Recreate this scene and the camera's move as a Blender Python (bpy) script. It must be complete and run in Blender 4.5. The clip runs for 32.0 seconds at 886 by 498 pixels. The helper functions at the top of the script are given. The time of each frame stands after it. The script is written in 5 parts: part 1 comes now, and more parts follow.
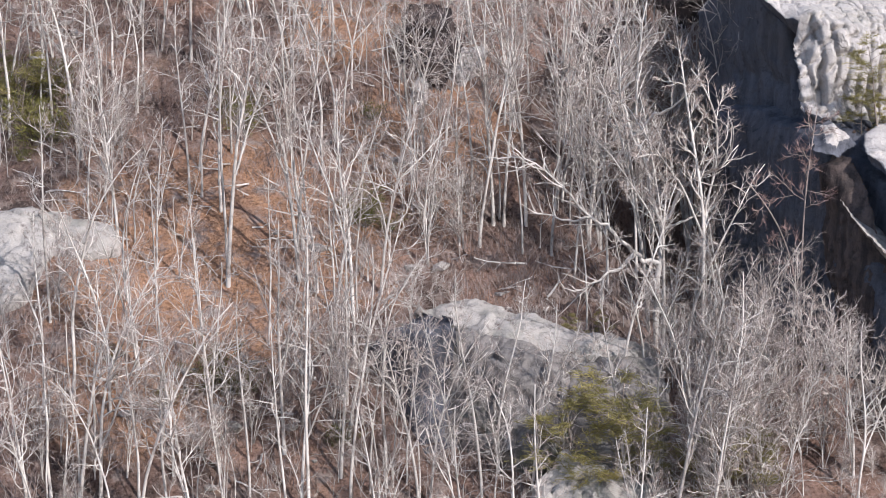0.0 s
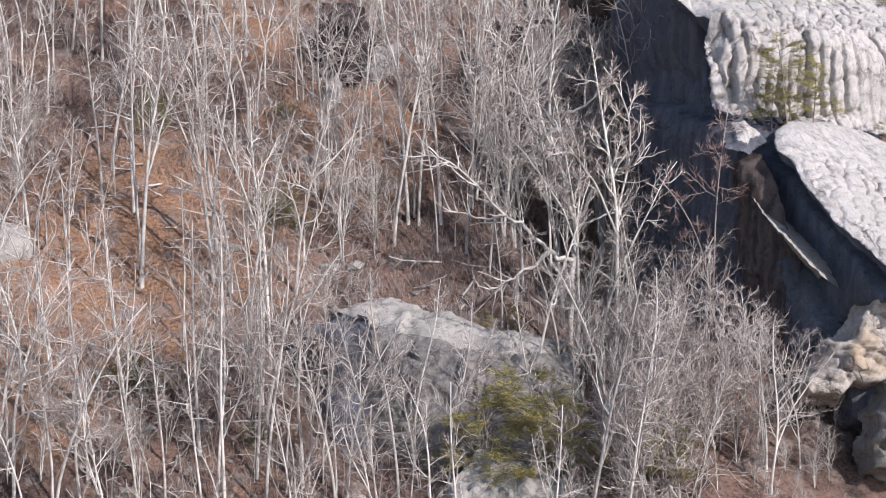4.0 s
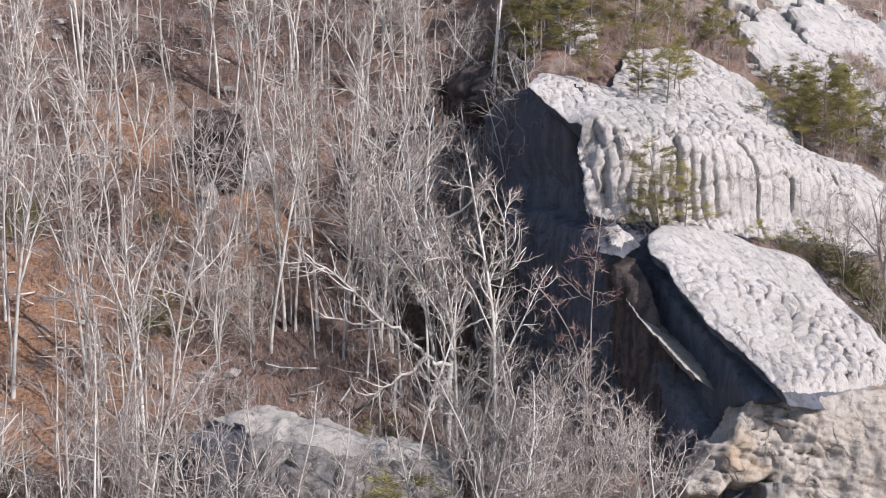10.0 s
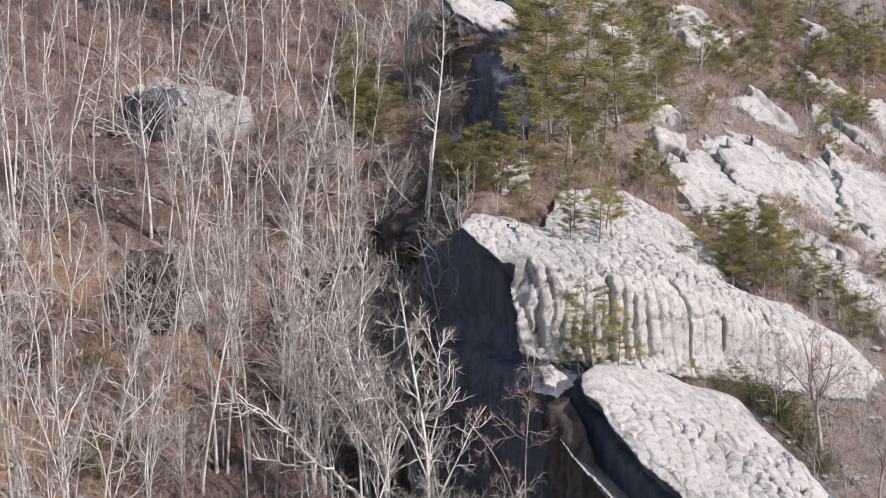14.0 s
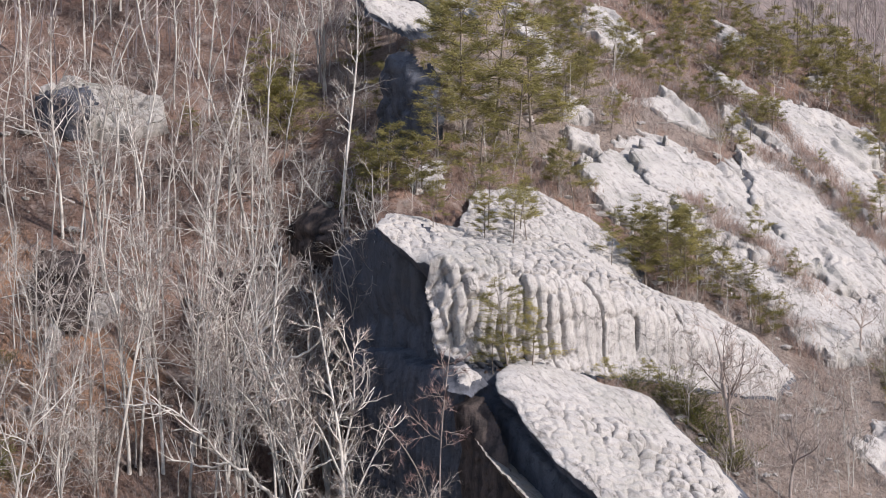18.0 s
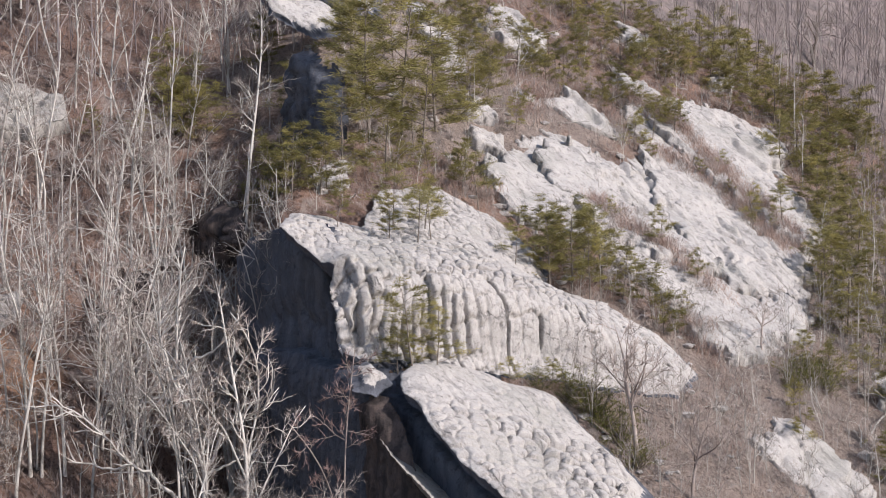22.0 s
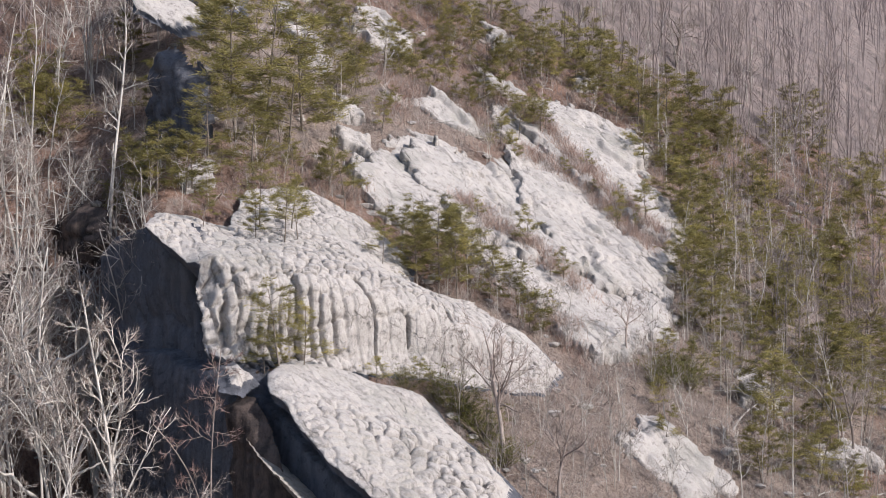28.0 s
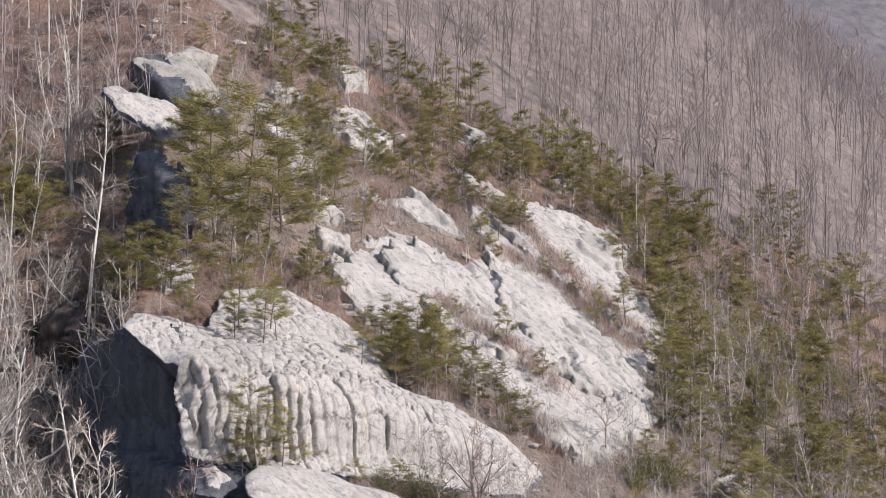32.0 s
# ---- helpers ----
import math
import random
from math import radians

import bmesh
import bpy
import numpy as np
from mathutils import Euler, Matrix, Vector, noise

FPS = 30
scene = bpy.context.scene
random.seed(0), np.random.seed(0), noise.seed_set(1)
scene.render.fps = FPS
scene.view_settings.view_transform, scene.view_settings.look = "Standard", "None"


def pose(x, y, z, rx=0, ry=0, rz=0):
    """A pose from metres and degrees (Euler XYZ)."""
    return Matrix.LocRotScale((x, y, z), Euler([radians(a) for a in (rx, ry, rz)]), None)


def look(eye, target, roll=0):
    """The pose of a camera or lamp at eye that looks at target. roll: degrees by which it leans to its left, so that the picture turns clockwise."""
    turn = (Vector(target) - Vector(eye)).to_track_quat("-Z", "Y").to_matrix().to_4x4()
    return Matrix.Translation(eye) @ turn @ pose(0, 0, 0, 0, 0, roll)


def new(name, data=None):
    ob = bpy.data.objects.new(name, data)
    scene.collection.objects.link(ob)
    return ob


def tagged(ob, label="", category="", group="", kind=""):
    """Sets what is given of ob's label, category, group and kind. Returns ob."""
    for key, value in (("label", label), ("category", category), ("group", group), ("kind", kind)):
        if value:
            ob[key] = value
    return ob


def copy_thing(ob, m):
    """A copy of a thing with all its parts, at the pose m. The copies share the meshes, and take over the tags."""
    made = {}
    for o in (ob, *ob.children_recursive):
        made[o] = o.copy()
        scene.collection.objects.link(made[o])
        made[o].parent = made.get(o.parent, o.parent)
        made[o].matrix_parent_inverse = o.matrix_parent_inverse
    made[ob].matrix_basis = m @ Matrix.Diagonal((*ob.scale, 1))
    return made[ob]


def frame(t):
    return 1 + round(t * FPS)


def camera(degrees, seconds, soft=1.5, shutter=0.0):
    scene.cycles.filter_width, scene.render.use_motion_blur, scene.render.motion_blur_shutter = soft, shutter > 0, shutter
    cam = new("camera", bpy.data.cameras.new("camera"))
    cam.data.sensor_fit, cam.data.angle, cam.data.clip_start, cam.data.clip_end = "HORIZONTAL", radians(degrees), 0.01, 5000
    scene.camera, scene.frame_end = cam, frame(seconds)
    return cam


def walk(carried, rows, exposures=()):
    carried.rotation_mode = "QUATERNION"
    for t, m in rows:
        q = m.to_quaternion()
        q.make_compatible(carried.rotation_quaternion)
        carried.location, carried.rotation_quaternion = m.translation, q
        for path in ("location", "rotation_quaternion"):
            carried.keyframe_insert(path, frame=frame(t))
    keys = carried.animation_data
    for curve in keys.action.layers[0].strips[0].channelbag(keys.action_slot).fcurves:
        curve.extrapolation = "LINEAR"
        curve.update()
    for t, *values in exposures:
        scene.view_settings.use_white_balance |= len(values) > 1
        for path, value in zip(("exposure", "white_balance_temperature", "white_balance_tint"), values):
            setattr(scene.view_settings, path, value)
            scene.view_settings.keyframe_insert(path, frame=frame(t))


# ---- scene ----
# The camera hangs in the air in front of the hillside and only pans and tilts.
cam = camera(27.49, 32.0, soft=1.0)
EYE = (0.0, 0.0, 60.0)
ROWS = [  # seconds, yaw, pitch
    (0.0, 9.700, -8.881),
    (0.5, 9.379, -8.914),
    (1.0, 9.024, -8.943),
    (1.5, 8.674, -8.952),
    (2.0, 8.333, -8.956),
    (2.5, 8.000, -8.944),
    (3.0, 7.660, -8.942),
    (3.5, 7.321, -8.934),
    (5.5, 5.923, -8.715),
    (6.0, 5.586, -8.376),
    (6.5, 5.254, -8.000),
    (7.0, 4.916, -7.672),
    (7.5, 4.586, -7.351),
    (8.0, 4.250, -7.011),
    (8.5, 3.929, -6.674),
    (9.0, 3.618, -6.346),
    (9.5, 3.332, -5.972),
    (10.0, 3.053, -5.581),
    (10.5, 2.779, -5.193),
    (11.0, 2.521, -4.755),
    (11.5, 2.283, -4.117),
    (12.0, 2.032, -3.163),
    (12.5, 1.781, -2.148),
    (13.0, 1.503, -1.404),
    (13.5, 1.231, -1.157),
    (15.5, 0.035, -1.168),
    (16.0, -0.289, -1.164),
    (16.5, -0.619, -1.159),
    (17.0, -0.982, -1.158),
    (17.5, -1.368, -1.158),
    (18.0, -1.755, -1.164),
    (18.5, -2.133, -1.159),
    (19.0, -2.522, -1.157),
    (19.5, -2.910, -1.158),
    (20.0, -3.290, -1.166),
    (20.5, -3.667, -1.164),
    (21.0, -4.032, -1.168),
    (21.5, -4.397, -1.172),
    (22.0, -4.771, -1.174),
    (22.5, -5.137, -1.167),
    (23.0, -5.503, -1.162),
    (23.5, -5.865, -1.166),
    (24.0, -6.241, -1.167),
    (24.5, -6.634, -1.168),
    (25.0, -7.023, -1.168),
    (25.5, -7.397, -1.166),
    (26.0, -7.750, -1.175),
    (26.5, -8.092, -1.169),
    (28.5, -9.222, -1.195),
    (29.0, -9.432, -1.200),
    (29.5, -9.560, -1.200),
    (30.0, -9.630, -1.049),
    (30.5, -9.638, -0.407),
    (31.0, -9.630, 0.432),
    (31.5, -9.634, 1.274),
    (32.0, -9.632, 1.994),
]
walk(cam, [(t, pose(*EYE, 90 + pitch, 0, yaw)) for t, yaw, pitch in ROWS],
     exposures=[(0.0, 0.34, 6250, 15), (7.0, 0.26, 6250, 15), (13.0, 0.19, 6400, 14.5), (19.0, 0.12, 6450, 14.2), (26.0, 0.06, 6500, 14), (32.0, 0.11, 6550, 13.5)])

# ---- light ----
SUN_WAY = Vector((0.66, -0.47, 0.59)).normalized()   # from the place towards the sun
sun = new("sun", bpy.data.lights.new("sun", "SUN"))
sun.data.energy, sun.data.angle, sun.data.color = 4.6, radians(0.55), (1.0, 0.955, 0.905)
sun.matrix_world = look(SUN_WAY * 300 + Vector((0, 100, 60)), (0, 100, 60))
world = bpy.data.worlds.new("sky")
scene.world = world
world.use_nodes = True
wn = world.node_tree.nodes
sky = wn.new("ShaderNodeTexSky")
sky.sky_type, sky.sun_disc = "NISHITA", False
sky.sun_elevation = math.asin(SUN_WAY.z)
sky.sun_rotation = math.atan2(SUN_WAY.x, SUN_WAY.y)
wn["Background"].inputs["Strength"].default_value = 0.15
world.node_tree.links.new(sky.outputs[0], wn["Background"].inputs["Color"])


# ---- noise in numbers ----
def lattice(ix, iy, iz, seed):
    n = (ix * 374761393 + iy * 668265263 + iz * 2147483647 + seed * 974634777) & 0xFFFFFFFF
    n = ((n ^ (n >> 13)) * 1274126177) & 0xFFFFFFFF
    return ((n ^ (n >> 16)) & 0xFFFF) / 65535.0


def value_noise(x, y, z=0.0, seed=0):
    """Smooth noise, -1 to 1."""
    x, y, z = np.broadcast_arrays(np.asarray(x, float), np.asarray(y, float), np.asarray(z, float))
    ix, iy, iz = (np.floor(a).astype(np.int64) for a in (x, y, z))
    fx, fy, fz = (s * s * (3 - 2 * s) for s in (x - ix, y - iy, z - iz))
    out = 0
    for dx in (0, 1):
        for dy in (0, 1):
            for dz in (0, 1):
                w = (fx if dx else 1 - fx) * (fy if dy else 1 - fy) * (fz if dz else 1 - fz)
                out = out + w * lattice(ix + dx, iy + dy, iz + dz, seed)
    return out * 2 - 1


def fbm(x, y, z=0.0, octaves=4, seed=0):
    out, amp = 0, 0.5
    for k in range(octaves):
        out = out + amp * value_noise(np.asarray(x) * 2 ** k, np.asarray(y) * 2 ** k, np.asarray(z) * 2 ** k, seed + k)
        amp *= 0.5
    return out


def cells(x, y, seed=0):
    """Nearest and second nearest distance to jittered points, a random number of the cell, and a random tilt of its face."""
    ix, iy = np.floor(x).astype(np.int64), np.floor(y).astype(np.int64)
    f1, f2, who, tilt = np.full(x.shape, 9.0), np.full(x.shape, 9.0), np.zeros(x.shape), np.zeros(x.shape)
    for dx in (-1, 0, 1):
        for dy in (-1, 0, 1):
            cx, cy = ix + dx, iy + dy
            px = cx + 0.15 + 0.7 * lattice(cx, cy, cx * 0, seed)
            py = cy + 0.15 + 0.7 * lattice(cx, cy, cx * 0, seed + 7)
            d = np.hypot(px - x, py - y)
            near = d < f1
            f2 = np.where(near, f1, np.minimum(f2, d))
            who = np.where(near, lattice(cx, cy, cx * 0, seed + 13), who)
            a = 6.283 * lattice(cx, cy, cx * 0, seed + 17)
            tilt = np.where(near, (x - px) * np.cos(a) + (y - py) * np.sin(a), tilt)
            f1 = np.where(near, d, f1)
    return f1, f2, who, tilt


def smooth(a, b, x):
    s = np.clip((np.asarray(x, float) - a) / (b - a), 0, 1)
    return s * s * (3 - 2 * s)


# ---- the lie of the land ----
EDGE_Y = (50, 87.5, 89.5, 92, 94, 97, 102, 105, 108, 113, 150, 170, 400)
EDGE_X = (21, 20.5, 13.5, 11, 9.5, 7.6, 5.4, 3.4, 1.4, -1.4, 0.5, -2, -4)


def edge(y):
    """The foot of the wall that bounds the rock spur towards the ravine."""
    return np.interp(y, EDGE_Y, EDGE_X)


def land(x, y):
    """Height of the ground."""
    x, y = np.asarray(x, float), np.asarray(y, float)
    hill = 33 + 0.7 * (y - 90) - 0.10 * (x + 10)
    hill = hill + 1.3 * fbm(x / 14, y / 14, seed=3) + 0.35 * fbm(x / 3, y / 3, seed=5)
    e = edge(y)
    hill = hill - 8.5 * np.exp(-((x - e + 1) / 8.5) ** 2) * smooth(140, 114, y) * smooth(94, 103, y)
    hill = hill + 5.5 * np.exp(-((x - 5) / 9) ** 2) * smooth(100, 91, y)
    spur = 59.2 - 0.435 * (x + 1) + 0.57 * (y - 112)
    spur = spur + 0.9 * fbm(x / 12, y / 12, seed=11) + 0.3 * fbm(x / 2.5, y / 2.5, seed=12) - 0.2
    spur = spur - 12 * smooth(97, 80, y)
    wide = 0.35 + 7 * smooth(113, 135, y)
    k = smooth(-wide, wide, x - e)
    z = hill * (1 - k) + spur * k
    # far up the slope flattens into ridges, and far down lies the valley
    far = 190 + 14 * fbm(x / 90, y / 90, seed=21) - 0.12 * np.clip(x - 60, 0, 900)
    z = far - np.log1p(np.exp(np.clip((far - z) / 14, -40, 40))) * 14
    crest = 96 - 0.6 * (x - 85) + 0.4 * (y - 251) + 6 * fbm(x / 60, y / 60, seed=27)
    z = np.where((y > 185) & (x > 40), crest - np.log1p(np.exp(np.clip((crest - z) / 2.5, -40, 40))) * 2.5, z)
    z = z + smooth(600, 1300, y) * (330 + 0.3 * np.clip(x - 142, -500, 500) + 90 * fbm(x / 700, y / 700, seed=25))
    low = 5 + 1.0 * fbm(x / 30, y / 30, seed=23)
    z = low + np.logaddexp(0, (z - low) / 4) * 4
    return z


def stretched(a, b, step, lo, hi):
    inner = np.arange(a, b + step / 2, step)
    out, s, p = [], step, b
    while p < hi:
        s *= 1.22
        p = min(p + s, hi)
        out.append(p)
    left, s, p = [], step, a
    while p > lo:
        s *= 1.22
        p = max(p - s, lo)
        left.append(p)
    return np.array(left[::-1] + inner.tolist() + out)


# ---- materials ----
def material(name, rough=0.9, metal=0.0):
    m = bpy.data.materials.new(name)
    m.use_nodes = True
    b = m.node_tree.nodes["Principled BSDF"]
    b.inputs["Roughness"].default_value, b.inputs["Metallic"].default_value = rough, metal
    b.inputs["Specular IOR Level"].default_value = 0.2
    return m, m.node_tree, b


def node(tree, kind, **settings):
    n = tree.nodes.new(kind)
    for key, value in settings.items():
        n.inputs[key.replace("_", " ")].default_value = value
    return n


def ramp(tree, source, stops):
    r = tree.nodes.new("ShaderNodeValToRGB")
    els = r.color_ramp.elements
    while len(els) < len(stops):
        els.new(0.5)
    for el, (pos, col) in zip(els, stops):
        el.position, el.color = pos, (*col, 1)
    tree.links.new(source, r.inputs[0])
    return r.outputs[0]


def noise_tex(tree, scale, detail=5, rough=0.6, stretch=(1, 1, 1), turn=(0, 0, 0), distortion=0.0):
    co = tree.nodes.new("ShaderNodeNewGeometry")
    mp = tree.nodes.new("ShaderNodeMapping")
    mp.inputs["Scale"].default_value = stretch
    mp.inputs["Rotation"].default_value = turn
    n = node(tree, "ShaderNodeTexNoise", Scale=scale, Detail=detail, Roughness=rough, Distortion=distortion)
    tree.links.new(co.outputs["Position"], mp.inputs[0])
    tree.links.new(mp.outputs[0], n.inputs["Vector"])
    return n.outputs["Fac"]


def mix(tree, fac, a, b, mode="MIX"):
    m = tree.nodes.new("ShaderNodeMix")
    m.data_type, m.blend_type = "RGBA", mode
    for sock, v in ((m.inputs["Factor"], fac), (m.inputs["A"], a), (m.inputs["B"], b)):
        if isinstance(v, bpy.types.NodeSocket):
            tree.links.new(v, sock)
        elif isinstance(v, tuple):
            sock.default_value = (*v, 1)
        else:
            sock.default_value = v
    return m.outputs["Result"]


def bump(tree, b, height, strength, distance):
    n = node(tree, "ShaderNodeBump", Strength=strength, Distance=distance)
    tree.links.new(height, n.inputs["Height"])
    tree.links.new(n.outputs[0], b.inputs["Normal"])


def along(tree, axes, scales):
    """Coordinates along three given ways, each scaled."""
    co = tree.nodes.new("ShaderNodeNewGeometry")
    out = tree.nodes.new("ShaderNodeCombineXYZ")
    for k, (axis, scale) in enumerate(zip(axes, scales)):
        d = tree.nodes.new("ShaderNodeVectorMath")
        d.operation = "DOT_PRODUCT"
        d.inputs[1].default_value = [a * scale for a in axis]
        tree.links.new(co.outputs["Position"], d.inputs[0])
        tree.links.new(d.outputs["Value"], out.inputs[k])
    return out.outputs[0]


DIP = ((0.795, 0.607, 0), (-0.486, 0.648, 0.578), (0.35, -0.46, 0.81))   # along the strike, up the dip, out of the slabs


def cracks(tree, scales, wide):
    """Thin uneven lines of a crack network drawn out along the dip, 1 on the line."""
    wob = node(tree, "ShaderNodeTexNoise", Scale=0.9, Detail=5, Roughness=0.65)
    add = tree.nodes.new("ShaderNodeVectorMath")
    add.operation = "MULTIPLY_ADD"
    add.inputs[1].default_value = (1.3, 1.3, 1.3)
    way = along(tree, DIP, scales)
    tree.links.new(way, wob.inputs["Vector"])
    tree.links.new(wob.outputs["Color"], add.inputs[0])
    tree.links.new(way, add.inputs[2])
    v = node(tree, "ShaderNodeTexVoronoi", Scale=1.0)
    v.feature = "DISTANCE_TO_EDGE"
    tree.links.new(add.outputs[0], v.inputs["Vector"])
    line = ramp(tree, v.outputs["Distance"], [(0.0, (1, 1, 1)), (wide, (0, 0, 0))])
    some = ramp(tree, noise_tex(tree, 0.4, 5, 0.65), [(0.47, (0, 0, 0)), (0.6, (1, 1, 1))])
    return mix(tree, 1.0, line, some, "MULTIPLY")


def rock_material(name, pale, mid, dark, stain, streak=0.0, seams=0.0, crazed=0.0):
    m, t, b = material(name, 0.92)
    base = ramp(t, noise_tex(t, 0.3, 7, 0.68), [(0.32, mid), (0.5, pale), (0.7, pale)])
    spots = ramp(t, noise_tex(t, 2.2, 8, 0.72), [(0.30, (0, 0, 0)), (0.48, (1, 1, 1))])
    col = mix(t, spots, dark, base)
    lichen = ramp(t, noise_tex(t, 0.22, 6, 0.65), [(0.52, (0, 0, 0)), (0.68, (0.85, 0.85, 0.85))])
    col = mix(t, lichen, col, stain)
    relief = noise_tex(t, 2.6, 9, 0.66)
    if streak:
        lines = ramp(t, noise_tex(t, 1.6, 5, 0.6, (1, 1, 0.12)), [(0.42, (0, 0, 0)), (0.6, (streak,) * 3)])
        col = mix(t, lines, col, dark)
    if seams:
        n = node(t, "ShaderNodeTexNoise", Scale=1.0, Detail=6, Roughness=0.65)
        t.links.new(along(t, DIP, (1.5, 0.16, 0.6)), n.inputs["Vector"])
        runs = ramp(t, n.outputs["Fac"], [(0.30, (seams,) * 3), (0.42, (0, 0, 0))])
        col = mix(t, runs, col, dark)
        both = t.nodes.new("ShaderNodeMath")
        both.operation = "ADD"
        t.links.new(relief, both.inputs[0])
        t.links.new(n.outputs["Fac"], both.inputs[1])
        relief = both.outputs[0]
    fine = ramp(t, noise_tex(t, 14, 4, 0.7), [(0.3, (0.7, 0.7, 0.7)), (0.7, (1, 1, 1))])
    col = mix(t, 1.0, col, fine, "MULTIPLY")
    if crazed:
        net = cracks(t, (0.8, 0.28, 0.8), 0.05)
        weak = mix(t, 1.0, net, (crazed,) * 3, "MULTIPLY")
        col = mix(t, weak, col, dark)
        less = t.nodes.new("ShaderNodeMath")
        less.operation = "SUBTRACT"
        t.links.new(relief, less.inputs[0])
        t.links.new(weak, less.inputs[1])
        relief = less.outputs[0]
    t.links.new(col, b.inputs["Base Color"])
    bump(t, b, relief, 1.0, 0.13)
    return m


ROCK = rock_material("pale_rock", (0.505, 0.472, 0.447), (0.42, 0.392, 0.372), (0.17, 0.156, 0.15), (0.375, 0.36, 0.33), seams=0.55, crazed=0.5)
# Streaky stains over a dark bluish base that paints the walls' shade in.
SHADE_WALL_ROCK = rock_material("stained_shade_rock", (0.13, 0.136, 0.162), (0.098, 0.103, 0.122), (0.049, 0.052, 0.062), (0.115, 0.108, 0.112), 0.45)
TAN_ROCK = rock_material("tan_rock", (0.44, 0.395, 0.35), (0.36, 0.31, 0.262), (0.13, 0.105, 0.09), (0.37, 0.24, 0.115), crazed=0.7)
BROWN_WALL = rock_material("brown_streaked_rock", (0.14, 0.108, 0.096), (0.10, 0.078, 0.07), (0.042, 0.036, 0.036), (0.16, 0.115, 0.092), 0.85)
GREY_ROCK = rock_material("grey_rock", (0.41, 0.385, 0.355), (0.32, 0.30, 0.275), (0.14, 0.115, 0.11), (0.21, 0.21, 0.175))

# Darker than the grey rock: moss tints, plus painted shade for the dome's faces.
MOSSY_SHADE_ROCK = rock_material("mossy_shade_rock", (0.27, 0.25, 0.235), (0.20, 0.185, 0.172), (0.085, 0.075, 0.072), (0.15, 0.155, 0.11), 0.3)


def drifts(tree, *spots):
    """1 in the middle of each (place, radius), 0 outside, with an uneven rim."""
    total = None
    for place, radius in spots:
        co = tree.nodes.new("ShaderNodeNewGeometry")
        d = tree.nodes.new("ShaderNodeVectorMath")
        d.operation = "DISTANCE"
        d.inputs[1].default_value = place
        tree.links.new(co.outputs["Position"], d.inputs[0])
        f = tree.nodes.new("ShaderNodeMapRange")
        f.inputs["From Min"].default_value, f.inputs["From Max"].default_value = radius, 0.0
        tree.links.new(d.outputs["Value"], f.inputs["Value"])
        if total is None:
            total = f.outputs[0]
        else:
            m = tree.nodes.new("ShaderNodeMath")
            m.operation = "MAXIMUM"
            tree.links.new(total, m.inputs[0])
            tree.links.new(f.outputs[0], m.inputs[1])
            total = m.outputs[0]
    rim = tree.nodes.new("ShaderNodeMath")
    rim.operation = "MULTIPLY_ADD"
    tree.links.new(noise_tex(tree, 0.25, 5, 0.7), rim.inputs[0])
    rim.inputs[1].default_value = 1.3
    off = tree.nodes.new("ShaderNodeMath")
    off.operation = "SUBTRACT"
    tree.links.new(total, off.inputs[0])
    off.inputs[1].default_value = 0.65
    tree.links.new(off.outputs[0], rim.inputs[2])
    return rim.outputs[0]


def litter_material():
    m, t, b = material("leaf_litter", 0.95)
    broad = ramp(t, noise_tex(t, 0.16, 8, 0.7), [(0.36, (0.095, 0.073, 0.066)), (0.46, (0.235, 0.162, 0.137)), (0.57, (0.355, 0.235, 0.19)), (0.68, (0.44, 0.285, 0.215))])
    drift = ramp(t, drifts(t, ((-31, 101, 45), 13.0), ((-20, 112, 50), 8.0), ((-33, 92, 38), 7.0), ((-27, 121, 56), 6.0)), [(0.12, (0, 0, 0)), (0.42, (1, 1, 1))])
    russet = ramp(t, noise_tex(t, 0.35, 6, 0.7), [(0.36, (0.40, 0.25, 0.18)), (0.6, (0.55, 0.325, 0.20))])
    broad = mix(t, drift, broad, russet)
    stony = ramp(t, drifts(t, ((34, 108, 46), 26.0), ((12, 142, 72), 24.0), ((45, 135, 55), 26.0)), [(0.1, (0, 0, 0)), (0.5, (1, 1, 1))])
    broad = mix(t, stony, broad, ramp(t, noise_tex(t, 0.4, 6, 0.7), [(0.36, (0.30, 0.25, 0.225)), (0.6, (0.43, 0.355, 0.315))]))
    leaves = ramp(t, noise_tex(t, 4.5, 8, 0.8), [(0.36, (0.22, 0.18, 0.16)), (0.5, (0.76, 0.72, 0.68)), (0.64, (1.0, 1.0, 1.0))])
    col = mix(t, 0.9, broad, leaves, "MULTIPLY")
    grey = ramp(t, noise_tex(t, 0.6, 7, 0.75), [(0.52, (0, 0, 0)), (0.64, (1, 1, 1))])
    col = mix(t, grey, col, (0.33, 0.262, 0.228))
    pale = ramp(t, noise_tex(t, 7.0, 6, 0.8), [(0.62, (0, 0, 0)), (0.70, (1, 1, 1))])
    col = mix(t, pale, col, (0.42, 0.33, 0.26))
    t.links.new(col, b.inputs["Base Color"])
    bump(t, b, noise_tex(t, 5, 9, 0.85), 1.0, 0.25)
    return m


LITTER = litter_material()


def plain(name, stops, scale, rough=0.9, depth=0.02, random=0.25, stretch=(1, 1, 1)):
    """Mottled colour that also differs a little from thing to thing."""
    m, t, b = material(name, rough)
    col = ramp(t, noise_tex(t, scale, 6, 0.7, stretch), stops)
    info = t.nodes.new("ShaderNodeObjectInfo")
    tone = ramp(t, info.outputs["Random"], [(0, (1 - random,) * 3), (1, (1, 1, 1))])
    col = mix(t, 1.0, col, tone, "MULTIPLY")
    t.links.new(col, b.inputs["Base Color"])
    if depth:
        bump(t, b, noise_tex(t, scale * 2, 5, 0.7, stretch), 0.6, depth)
    return m


